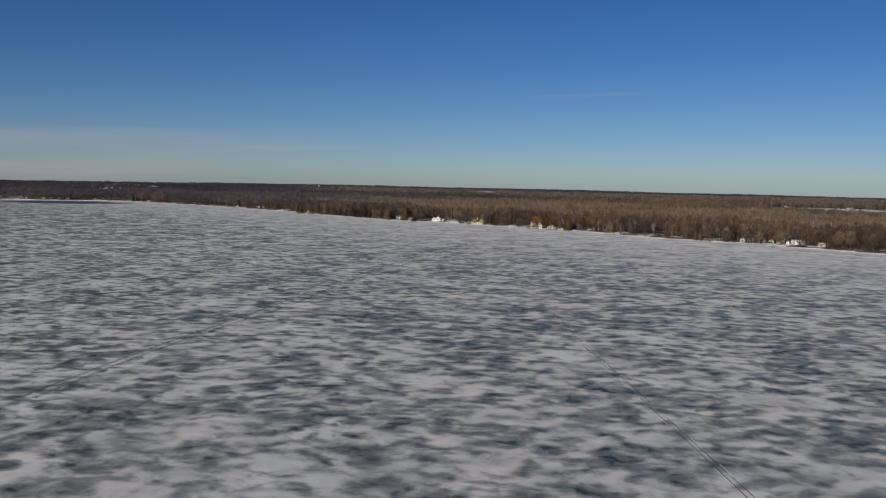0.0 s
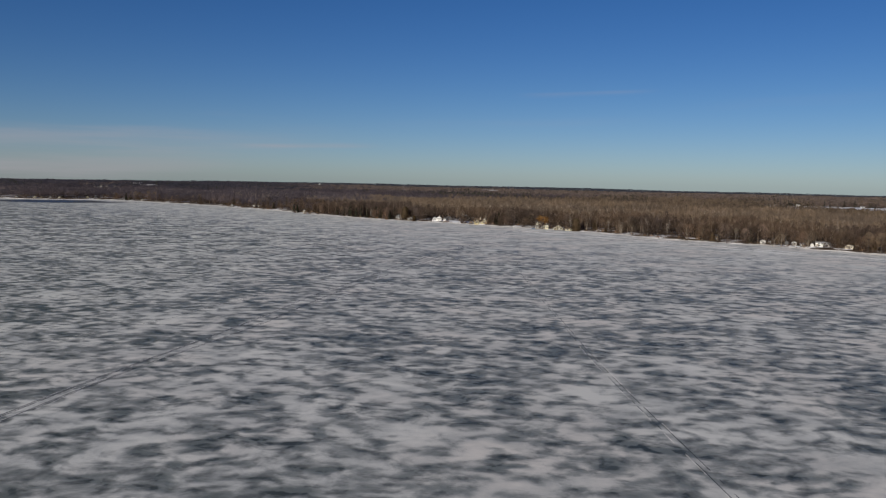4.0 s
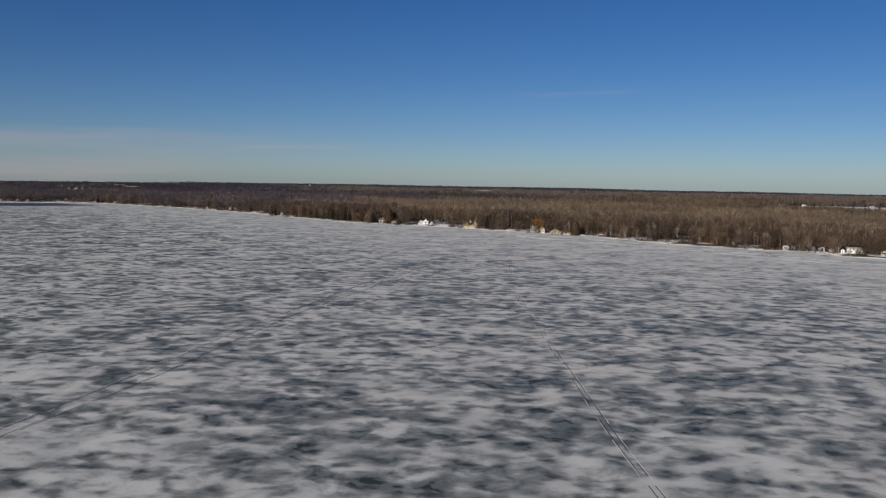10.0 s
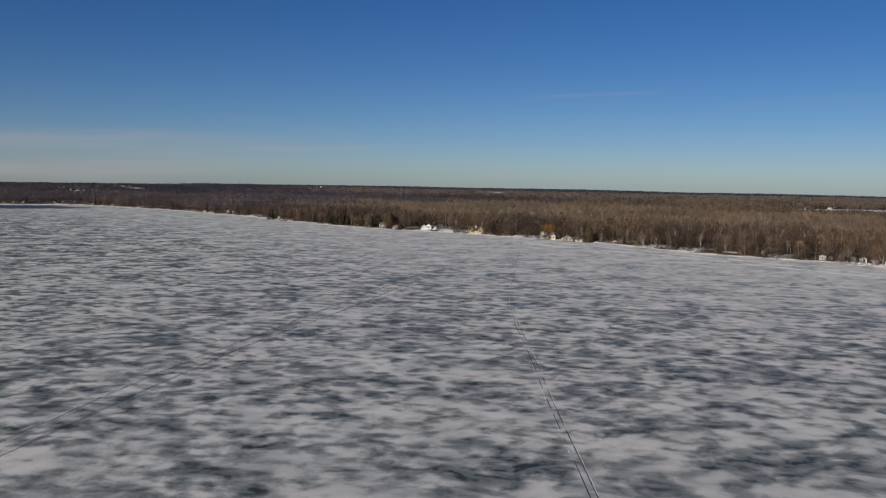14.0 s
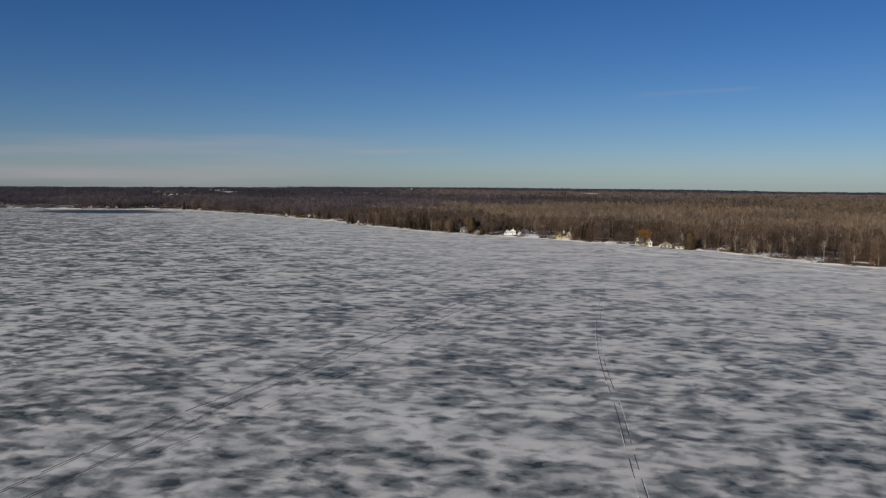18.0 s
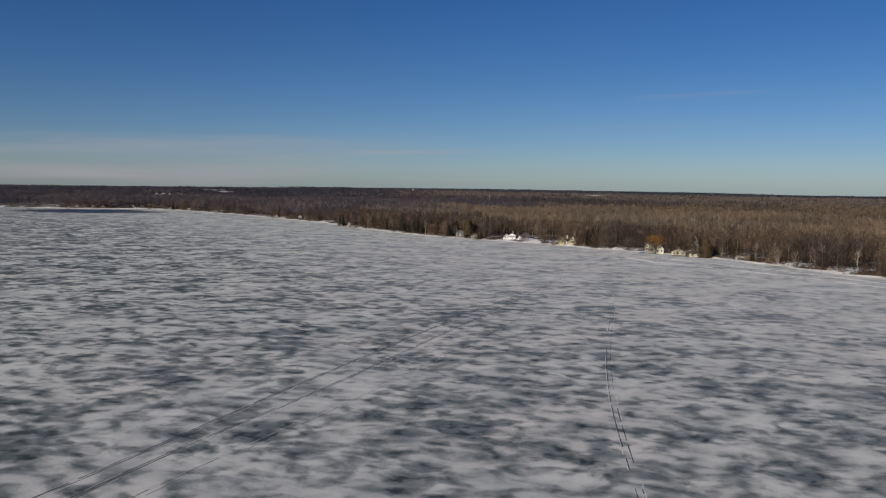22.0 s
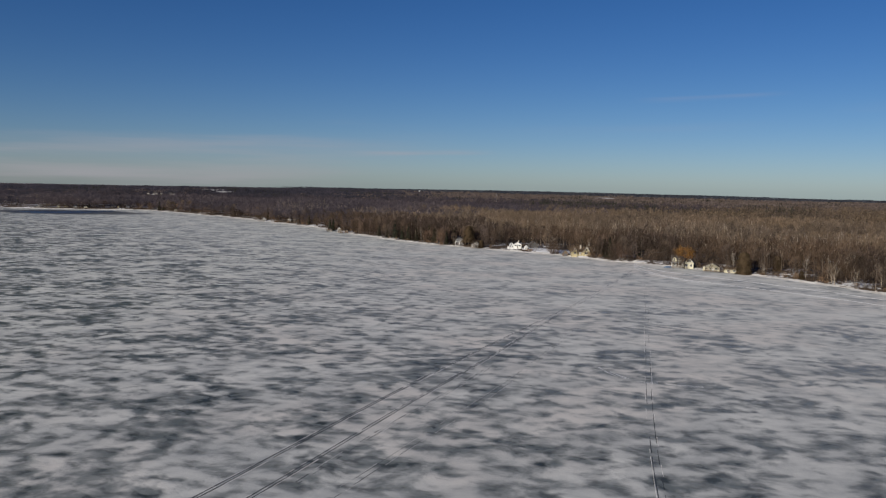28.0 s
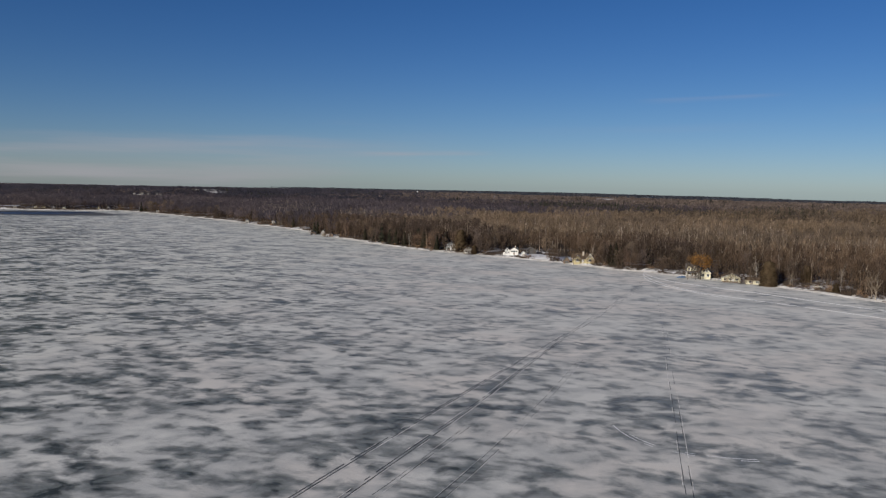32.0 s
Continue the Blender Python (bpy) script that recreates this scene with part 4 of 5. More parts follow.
for x, y, k, size in ((266.5, 689, 3, 0.7), (273, 685.5, 4, 0.7), (280, 672.5, 3, 0.75), (287.5, 664, 1, 0.7), (296, 655.5, 3, 0.45), (304, 652.5, 3, 0.6), (307.5, 650.5, 1, 0.75), (316, 645.5, 5, 0.7),
                      (323.5, 646.5, 3, 0.8), (326, 650, 2, 0.8), (294.5, 668.5, 4, 0.8), (268, 700, 0, 0.9), (279.5, 686, 5, 0.9), (288.5, 674, 2, 0.9), (309, 660, 0, 0.9), (315.5, 655, 5, 0.9),
                      (-40, 953.5, 3, 0.8), (-31, 951.5, 1, 0.7), (-58.5, 969.5, 1, 0.75), (-51, 968, 3, 0.7), (93.5, 846.5, 1, 0.75), (111, 838.5, 1, 0.6), (119.5, 834.5, 3, 0.6), (129.5, 829.5, 3, 0.7),
                      (33, 906, 1, 0.6), (20.6, 924.6, 3, 1.1), (47, 903, 3, 0.7), (-14.5, 944, 1, 0.6), (-332.5, 1256, 3, 0.7), (-288, 1235.5, 1, 0.7), (-186, 1088, 3, 0.5), (97.5, 846.0, 4, 0.55), (107.5, 845.0, 1, 0.6), (114.0, 837.5, 4, 0.5),
                      (117.2, 836.0, 1, 0.55), (123.0, 832.5, 4, 0.5), (126.8, 830.0, 1, 0.5), (41.5, 904.5, 1, 0.5), (37.0, 906.5, 4, 0.5), (50.5, 906.0, 4, 0.75), (-2.5, 943.0, 1, 0.5)):
    stand_at(bare[k], x, y, place_rng.uniform(0.3, 356.3), size)
planted = 0
while planted < 262:
    s = place_rng.uniform(163.5, 1096.0) if place_rng.random() < 0.8 else place_rng.uniform(1120, 1520)
    d = 3.0 + 17 * place_rng.random() ** 1.4
    x, y = to_xy(s, d + float(shore_n(s)))
    if crowded(x, y):
        continue
    k = place_rng.choice((0, 1, 2, 3, 3, 3, 4, 5, 5))
    stand_at(bare[k], x, y, place_rng.uniform(0.3, 356.3), place_rng.uniform(0.75, 1.08))
    planted += 1
planted = 0
while planted < 60:
    s = place_rng.uniform(163.2, 1124.0)
    x, y = to_xy(s, place_rng.uniform(1.5, 5) + float(shore_n(s)))
    if crowded(x, y, -3):
        continue
    stand_at(bushes[place_rng.choice((0, 1, 1))], x, y, place_rng.uniform(0.3, 356.3), place_rng.uniform(0.5, 0.95))
    planted += 1

# thin trees before the tall white house
for x, y, k, size in ((-190.6, 1091.6, 1, 0.7), (-183.2, 1086.8, 3, 0.6), (-203.5, 1106.0, 3, 0.6)):
    stand_at(bare[k], x, y, place_rng.uniform(0.3, 356.3), size)

# oak that kept its rust-coloured leaves, behind the gabled house
oak = thing("oak_tree", Matrix(), "oak tree with rust-orange dry leaves before the gabled house", "tree")
r_oak = np.random.default_rng(70)
part("trunk", stem(bmesh.new(), [Vector((0, 0, -0.4)), Vector((0.2, 0, 2.6)), Vector((0.1, 0.2, 6.0)), Vector((0, 0, 10.8))], 0.34, 0.06, 8), BARK, oak)
for k in range(8):
    a = k * 0.8 + r_oak.uniform(-0.2, 0.2)
    root = Vector((0.1, 0.1, 3.0 + 0.7 * k))
    part("limb", stem(bmesh.new(), [root, root + Vector((2.2 * math.cos(a), 2.2 * math.sin(a), 1.3)), root + Vector((4.6 * math.cos(a) * (1 - 0.06 * k), 4.6 * math.sin(a) * (1 - 0.06 * k), 2.3))], 0.14, 0.03, 5), BARK, oak)
lumps = r_oak.normal(0, 1, (26, 3))
lumps = lumps / np.linalg.norm(lumps, axis=1, keepdims=True) * r_oak.uniform(0.35, 1.0, (26, 1)) * np.array([4.9, 4.9, 3.3]) + np.array([0, 0, 8.4])
leaf_at = np.repeat(lumps, 42, axis=0) + r_oak.normal(0, 0.85, (26 * 42, 3))
leaf = r_oak.normal(0, 0.30, (26 * 42, 3, 3)) + leaf_at[:, None]
triangles("crown", leaf, OAK_LEAVES, oak, "rust-orange dry leaves")
stand_at(oak, 100.6, 849.6, 0, 1.16, -0.5)


# ---- houses ----
def window(house, x, y, z, w, h, turn=0.0, panes=2):
    """A window in a wall: frame, sill and panes. turn: degrees about z; the outside is the wall's local -y."""
    m = pose(x, y, z, 0, 0, turn)
    t = 0.09
    bm = bmesh.new()
    rings = [[bm.verts.new((px, py, pz)) for px, pz in ((-w / 2 - o, -o), (w / 2 + o, -o), (w / 2 + o, h + o), (-w / 2 - o, h + o))] for o, py in ((t, -0.06), (0, -0.06), (0, 0.04), (t, 0.04))]
    for one, two in zip(rings, rings[1:] + rings[:1]):
        for k in range(4):
            bm.faces.new((one[k], one[(k + 1) % 4], two[(k + 1) % 4], two[k]))
    bm.transform(m)
    frame_part = part("window", bm, TRIM, house)
    for k in range(1, panes):
        bar = boxed(-w / 2 + w * k / panes - 0.03, -0.05, 0, -w / 2 + w * k / panes + 0.03, 0.03, h)
        bar.transform(m)
        part("mullion", bar, TRIM, frame_part)
    for k in range(panes):
        a, b = -w / 2 + w * k / panes + 0.03, -w / 2 + w * (k + 1) / panes - 0.03
        pane = boxed(a, -0.025, 0.01, b, 0.0, h - 0.01)
        pane.transform(m)
        part("pane", pane, GLASS, frame_part)
    sill = boxed(-w / 2 - 0.15, -0.14, -0.16, w / 2 + 0.15, 0.02, -t - 0.002)
    sill.transform(m)
    part("sill", sill, TRIM, frame_part)


def gable_body(w, d, eave, peak, m):
    """Walls with gables at the two ends; the ridge runs along the local y."""
    bm = bmesh.new()
    low = [bm.verts.new(p) for p in ((-w / 2, -d / 2, -1.6), (w / 2, -d / 2, -1.6), (w / 2, d / 2, -1.6), (-w / 2, d / 2, -1.6))]
    top = [bm.verts.new(p) for p in ((-w / 2, -d / 2, eave), (w / 2, -d / 2, eave), (w / 2, d / 2, eave), (-w / 2, d / 2, eave))]
    a, b = bm.verts.new((0, -d / 2, peak)), bm.verts.new((0, d / 2, peak))
    for f in ((low[0], low[1], top[1], a, top[0]), (low[2], low[3], top[3], b, top[2]), (low[1], low[2], top[2], top[1]), (low[3], low[0], top[0], top[3]),
              (top[1], top[2], b, a), (top[3], top[0], a, b), tuple(low[::-1])):
        bm.faces.new(f)
    bm.transform(m)
    return bm


def roof_slab(w, d, eave, peak, side, m, over=0.4, thick=0.18):
    """One slope of a gable roof, a little wider than the walls."""
    slope = (peak - eave) / (w / 2)
    x1, z1 = side * (w / 2 + over), eave - slope * over
    bm = bmesh.new()
    v = [bm.verts.new(p) for p in ((0, -d / 2 - over, peak + 0.02), (x1, -d / 2 - over, z1 + 0.02), (x1, d / 2 + over, z1 + 0.02), (0, d / 2 + over, peak + 0.02))]
    u = [bm.verts.new(p.co + Vector((0, 0, thick))) for p in v]
    for q in ((u[0], u[1], u[2], u[3]), (v[3], v[2], v[1], v[0]), (v[0], v[1], u[1], u[0]), (v[1], v[2], u[2], u[1]), (v[2], v[3], u[3], u[2]), (v[3], v[0], u[0], u[3])):
        bm.faces.new(q)
    bmesh.ops.recalc_face_normals(bm, faces=bm.faces)
    bm.transform(m)
    return bm


def wing(house, w, d, eave, peak, wall, roof, x=0.0, y=0.0, turn=0.0, windows=(), over=0.4, rake=False):
    """A gabled block. windows: x, z, width, height, panes on its front gable; a fifth entry of "l" or "r" puts it on a long wall."""
    m = pose(x, y, 0, 0, 0, turn)
    part("wall", gable_body(w, d, eave, peak, m), wall, house)
    for side in (-1, 1):
        part("roof", roof_slab(w, d, eave, peak, side, m, over), roof, house)
    if rake:
        slope = (peak - eave) / (w / 2)
        for side in (-1, 1):
            x1 = side * (w / 2 + over)
            bm = bmesh.new()
            ring = [[bm.verts.new((px, py, pz)) for px, pz in ((0, peak - 0.12), (x1, eave - slope * over - 0.12), (x1, eave - slope * over + 0.16), (0, peak + 0.16))]
                    for py in (-d / 2 - over - 0.07, -d / 2 - over - 0.005)]
            for k in range(4):
                bm.faces.new((ring[0][k], ring[0][(k + 1) % 4], ring[1][(k + 1) % 4], ring[1][k]))
            bm.faces.new(ring[0][::-1])
            bm.faces.new(ring[1])
            bmesh.ops.recalc_face_normals(bm, faces=bm.faces)
            bm.transform(m)
            part("rake_board", bm, TRIM, house)
    for wx, wz, ww, wh, panes, *where in windows:
        if where == ["l"]:
            p, a = m @ Vector((-w / 2, wx, wz)), turn - 90
        elif where == ["r"]:
            p, a = m @ Vector((w / 2, wx, wz)), turn + 90
        else:
            p, a = m @ Vector((wx, -d / 2, wz)), turn
        window(house, p.x, p.y, p.z, ww, wh, a, panes)


def house_door(house, x, y, h=2.05, w=0.95, turn=0.0, material=None):
    m = pose(x, y, 0, 0, 0, turn)
    leaf_bm = boxed(-w / 2, -0.05, 0.08, w / 2, 0.03, h)
    leaf_bm.transform(m)
    leaf_ob = part("door", leaf_bm, material or BROWN, house)
    knob = boxed(w / 2 - 0.16, -0.11, 1.0, w / 2 - 0.08, -0.05, 1.08)
    knob.transform(m)
    part("handle", knob, METAL, leaf_ob)


def chimney(house, x, y, z0, z1, w=0.8):
    stack = part("chimney", boxed(x - w / 2, y - w / 2, z0, x + w / 2, y + w / 2, z1), BRICK, house)
    part("cap", boxed(x - w / 2 - 0.1, y - w / 2 - 0.1, z1, x + w / 2 + 0.1, y + w / 2 + 0.1, z1 + 0.15), STONE, stack)


def house_at(name, x, y, turn, label, category="house", group="", size=1.0, lift=0.0):
    m = Matrix.Translation((x, y, ground_at(x, y) + lift)) @ pose(0, 0, 0, 0, 0, turn) @ Matrix.Scale(size, 4)
    return thing(name, m, label, category, group)


# white cottage
h = house_at("white_cottage", -8.1, 950.3, 4, "white cottage with two gables and a row of front windows", size=0.8)
wing(h, 7.2, 9.0, 3.9, 6.1, WHITE, ROOF, 1.2, 0, 0, ((-2.0, 2.1, 1.5, 1.3, 2), (0.0, 2.1, 1.5, 1.3, 2), (2.0, 2.1, 1.5, 1.3, 2), (-2.0, 2.0, 1.2, 1.2, 2, "r")))
wing(h, 4.0, 6.0, 3.7, 5.6, WHITE, ROOF, -4.6, 0.6, 0, ((0, 3.3, 0.8, 1.0, 1), (-1.2, 1.2, 0.8, 1.1, 1), (1.0, 1.2, 0.8, 1.1, 1)))
part("porch_wall", boxed(-8.2, -3.2, -0.4, -6.64, 1.2, 1.5), WHITE, h)
part("porch_deck", boxed(-8.4, -4.6, -0.5, -2.5, -3.22, 0.7), TRIM, h)
chimney(h, 2.2, 2.0, 4.9, 7.3)
house_door(h, 1.2, -4.5)
h = house_at("white_shed", -0.4, 946.5, 0, "small white garden shed beside the cottage", "shed")
wing(h, 2.5, 2.5, 1.9, 2.8, WHITE, SNOW_ROOF, over=0.2)
house_door(h, 0, -1.25, 1.8, 0.9, 0, TRIM)
# the shadow over the garage front is put into its GREY walls
h = house_at("dark_garage", 4.4, 955.1, 14, "low garage behind the cottage, shadow put into its grey walls", "garage")
wing(h, 6.0, 7.0, 2.5, 4.6, GREY, ROOF)
part("garage_door", boxed(-1.5, -3.56, 0, 1.5, -3.48, 2.2), GREY, h)

# grey two-storey house
h = house_at("grey_house", -54.6, 975.3, 2, "grey two-storey house with white window trim among trees", size=0.88)
wing(h, 7.4, 8.0, 5.0, 6.6, GREY, ROOF, 0, 0, 0, ((-2.2, 3.3, 1.3, 1.3, 2), (0.2, 3.3, 1.3, 1.3, 2), (2.4, 3.3, 1.2, 1.3, 2), (-2.2, 0.9, 1.5, 1.4, 2), (2.0, 0.9, 1.5, 1.4, 2)))
house_door(h, 0.1, -4.0, material=TRIM)
part("corner_board", boxed(-3.84, -4.06, -0.3, -3.66, -3.9, 5.0), TRIM, h)
part("corner_board", boxed(3.66, -4.06, -0.3, 3.84, -3.9, 5.0), TRIM, h)
part("balcony", boxed(-3.6, -5.2, 2.5, 3.6, -4.02, 2.68), TRIM, h)
for px in (-3.4, 0, 3.4):
    part("post", boxed(px - 0.09, -5.15, -0.3, px + 0.09, -4.97, 2.498), TRIM, h)

# cream cottage with two front gables
h = house_at("cream_cottage", 39.4, 913.4, 4, "cream cottage with two front gables, brown roof and pale chimney", size=1.08)
wing(h, 7.0, 12.6, 2.4, 5.0, CREAM, BROWN_ROOF, 0, 0, 90, ((-3.4, 0.9, 1.3, 1.2, 2, "l"), (0.8, 0.9, 1.4, 1.2, 2, "l")))
wing(h, 4.2, 5.0, 2.7, 5.3, CREAM, BROWN_ROOF, 3.2, -2.4, 0, ((0, 0.9, 1.8, 1.3, 3), (0, 3.2, 0.8, 0.9, 1)), rake=True)
wing(h, 3.2, 4.6, 2.6, 4.4, CREAM, BROWN_ROOF, -4.0, -2.2, 0, ((0, 0.9, 1.3, 1.3, 2),), rake=True)
chimney(h, -0.4, -1.3, 3.0, 6.3, 1.0)
house_door(h, -0.9, -3.5, material=TRIM)
h = house_at("boat_shed", 28.5, 915.3, 10, "small dark-roofed boat shed with steep gable", "shed")
wing(h, 3.4, 4.2, 2.0, 4.2, BROWN, ROOF, over=0.3)
part("shed_door", boxed(-1.1, -2.16, 0, 1.1, -2.09, 1.9), GREY, h)

# gabled house with dormers
h = house_at("gabled_house", 102.2, 858.8, -8, "large cream house with dormers, shade-dulled main walls and a sunlit-toned front gable", size=0.98, lift=0.9)
# shade and sun put into the wall colours: main walls DULL, gable PALE
wing(h, 8.4, 10.5, 3.0, 6.8, DULL, ROOF, -2.8, 0.4, 90, ((3.0, 0.9, 1.3, 1.3, 2, "l"), (0.2, 0.9, 1.6, 1.3, 2, "l")))
for dx in (-6.3, -3.3):
    wing(h, 2.4, 3.6, 4.7, 6.1, PALE, ROOF, dx, -2.0, 0, ((0, 3.6, 0.9, 1.0, 2),), over=0.25)
wing(h, 5.6, 9.0, 2.8, 6.3, PALE, ROOF, 2.4, -1.8, 0, ((-1.4, 0.6, 1.3, 1.4, 2), (1.4, 0.6, 1.3, 1.4, 2), (-0.7, 3.2, 0.9, 1.2, 1), (0.7, 3.2, 0.9, 1.2, 1)), rake=True)
part("veranda", boxed(-8.2, -6.4, -0.5, -1.5, -3.84, 0.45), STONE, h, "snow-covered stone veranda")
part("veranda_roof", boxed(-8.3, -6.5, 2.7, -1.5, -4.24, 2.88), SNOW_ROOF, h)
for px in (-8.0, -5.9, -3.8, -1.7):
    part("post", boxed(px - 0.08, -6.36, 0.45, px + 0.08, -6.2, 2.7), TRIM, h)
house_door(h, -4.4, -3.8, material=BROWN)
tarp = thing("covered_boat", Matrix.Translation((91.3, 855.0, ground_at(91.3, 855.0))) @ pose(0, 0, 0, 0, 0, 20), "boat under a blue tarpaulin on the bank", "boat")
bm = bmesh.new()
tube(bm, (-2.6, 0, 0.75), (0, 0, 0.8), 0.25, 0.85, 8)
tube(bm, (0, 0, 0.8), (2.6, 0, 0.72), 0.85, 0.7, 8)
part("cover", bm, BLUE, tarp)
for px in (-1.4, 1.4):
    part("trestle", boxed(px - 0.1, -0.7, -0.3, px + 0.1, 0.7, 0.32), BROWN, tarp)

# two low cream houses
h = house_at("low_cream_house", 115.6, 845.0, -6, "low cream house with broad gable and white trim", size=0.95, lift=0.5)
wing(h, 9.6, 8.0, 2.4, 4.9, PALE, BROWN_ROOF, 0, 0, 0, ((-3.2, 0.9, 1.2, 1.0, 2), (-0.6, 0.9, 1.2, 1.0, 2), (2.8, 0.9, 1.5, 1.0, 2)), rake=True)
house_door(h, 0.9, -4.0, material=TRIM)
part("deck", boxed(-4.8, -5.6, -0.5, 3.0, -4.02, 0.3), BROWN, h)
h = house_at("white_bungalow", 125.0, 837.5, -4, "small white bungalow with a low brown roof", size=0.9, lift=0.4)
wing(h, 5.4, 8.0, 2.5, 3.8, PALE, BROWN_ROOF, 0, 0, 90, ((-2.4, 0.9, 1.5, 1.1, 2, "l"), (1.4, 0.9, 1.6, 1.1, 2, "l")))
house_door(h, -0.6, -2.7, material=BROWN)

# the group of buildings round the large white house
h = house_at("large_white_house", 299.5, 665.0, -22, "large white house with a flat-pitched roof and wide windows", size=0.75)
wing(h, 8.0, 14.5, 3.7, 4.8, WHITE, SNOW_ROOF, 0, 0, 90, ((-4.4, 2.7, 1.7, 1.2, 2, "l"), (-1.5, 2.7, 1.7, 1.2, 2, "l"), (1.5, 2.7, 1.7, 1.2, 2, "l"), (4.4, 2.7, 1.7, 1.2, 2, "l"),
                                                        (-3.6, 0.5, 1.6, 1.3, 2, "l"), (3.8, 0.5, 1.6, 1.3, 2, "l")))
part("balcony", boxed(-6.0, -5.8, 2.2, 6.0, -4.02, 2.36), TRIM, h)
for px in (-5.8, -2, 2, 5.8):
    part("post", boxed(px - 0.08, -5.75, -0.4, px + 0.08, -5.6, 2.2), TRIM, h)
house_door(h, 0.4, -4.0, material=GREY)
for x, y, turn, w, d, e, p, wall, roof, name, label in (
        (265.0, 697.0, -25, 4.4, 4.0, 2.2, 3.0, DULL, SNOW_ROOF, "white_cabin", "low white cabin with snow on its roof"),
        (270.0, 696.0, -25, 2.6, 3.0, 2.0, 2.8, DULL, ROOF, "white_shed", "small white shed beside a low cabin"),
        (277.5, 682.0, -10, 3.0, 3.4, 2.4, 3.4, GREY, ROOF, "grey_shed", "small grey shed with a dark roof on the bank"),
        (282.5, 678.5, -15, 3.6, 3.6, 2.5, 3.4, WHITE, ROOF, "white_boathouse", "small white boathouse on the bank"),
        (285.5, 669.5, -20, 4.4, 3.4, 2.2, 3.0, GREY, SNOW_ROOF, "grey_shed", "low grey shed with snow on its roof"),
        (291.8, 667.3, -20, 2.2, 2.4, 1.9, 2.5, WHITE, SNOW_ROOF, "white_shed", "small white shed beside the large house"),
        (305.5, 659.0, -22, 5.0, 3.0, 2.0, 2.6, DULL, SNOW_ROOF, "white_annex", "low white annex beside the large house"),
        (311.8, 648.5, -24, 6.0, 4.0, 2.2, 2.9, IVORY, SNOW_ROOF, "white_cabin", "long low white cabin with snow on its roof"),
        (320.0, 652.5, -30, 3.0, 3.0, 2.1, 2.8, DULL, ROOF, "white_shed", "small white shed among the trees"),
        (330.0, 658.5, -30, 6.0, 4.0, 2.4, 3.4, GREY, SNOW_ROOF, "grey_cabin", "low grey cabin among the trees"),
        (234.5, 722.0, -35, 4.2, 4.0, 2.3, 3.2, BROWN, ROOF, "brown_shed", "brown timber shed under the trees on the bank"),
        (-329.9, 1261.9, 10, 4.4, 5.0, 2.9, 4.6, DULL, SNOW_ROOF, "white_boathouse", "white gabled house on the shore"),
        (-291.1, 1242.0, 12, 3.6, 4.4, 2.4, 3.6, DULL, ROOF, "white_cottage", "small white cottage among the trees"),
        (-281.4, 1234.7, 12, 3.4, 4.0, 2.5, 3.6, DULL, ROOF, "pale_cottage", "small pale cottage among the trees"),
        (-187.8, 1092.8, 10, 3.2, 4.2, 4.6, 6.2, DULL, ROOF, "tall_white_house", "narrow tall white house on the shore"),
        (-179.9, 1091.0, 10, 3.2, 4.0, 2.4, 3.6, BROWN, ROOF, "brown_cottage", "small brown cottage beside the tall house"),
        (-40.0, 961.5, 6, 7.0, 6.0, 2.8, 4.6, DULL, ROOF, "pale_cottage", "pale cottage half hidden by trees near the shore"),
        (-202.5, 1109.5, 10, 4.4, 4.0, 2.4, 3.4, BROWN, SNOW_ROOF, "low_cabin", "low brown cabin by the shore")):
    h = house_at(name, x, y, turn, label)
    wing(h, w, d, e, p, wall, roof, 0, 0, 0, ((-w * 0.25, 0.9, w * 0.2, 0.9, 2), (w * 0.25, 0.9, w * 0.2, 0.9, 2)) if w > 4 else (), over=0.3)
    house_door(h, 0, -d / 2, 2.0, min(0.9, w * 0.2), 0, GREY)

# summer houses round the bay and farm buildings far inland
far_rng = random.Random(11)
for k, (x, y) in enumerate(((-772, 1461), (-742, 1466), (-731, 1468), (-716, 1470), (-700, 1472), (-658, 1492), (-648, 1502), (-634, 1514), (-577.6, 1479.5), (-541.9, 1451.2))):
    h = house_at("bay_cottage", x, y, far_rng.uniform(10, 45), "pale cottage on the far shore of the bay" if k % 2 else "white cottage on the far shore of the bay", "house", "cottages round the bay", 0.62)
    w = far_rng.uniform(5, 9)
    wing(h, w, 6, 2.8, 4.6, (DULL, PALE, CREAM)[k % 3], (ROOF, SNOW_ROOF)[k % 2], 0, 0, 0, ((-w * 0.22, 1.0, w * 0.2, 1.2, 2), (w * 0.22, 1.0, w * 0.2, 1.2, 2)))


# ---- on the ice ----
def smooth_line(points, step=2.0, round_off=24):
    """Even steps along a rounded line through the points."""
    p = np.array(points, float)
    gap = np.concatenate([[0], np.cumsum(np.hypot(*np.diff(p, axis=0).T))])
    u = np.arange(0, gap[-1], step)
    line = np.stack([np.interp(u, gap, p[:, 0]), np.interp(u, gap, p[:, 1])], -1)
    width = max(3, int(round_off / step))
    ker = np.hanning(width + 2)[1:-1]
    ker /= ker.sum()
    padded = np.concatenate([np.repeat(line[:1], width, 0), line, np.repeat(line[-1:], width, 0)])
    return np.stack([np.convolve(padded[:, k], ker, "same")[width:-width] for k in (0, 1)], -1)


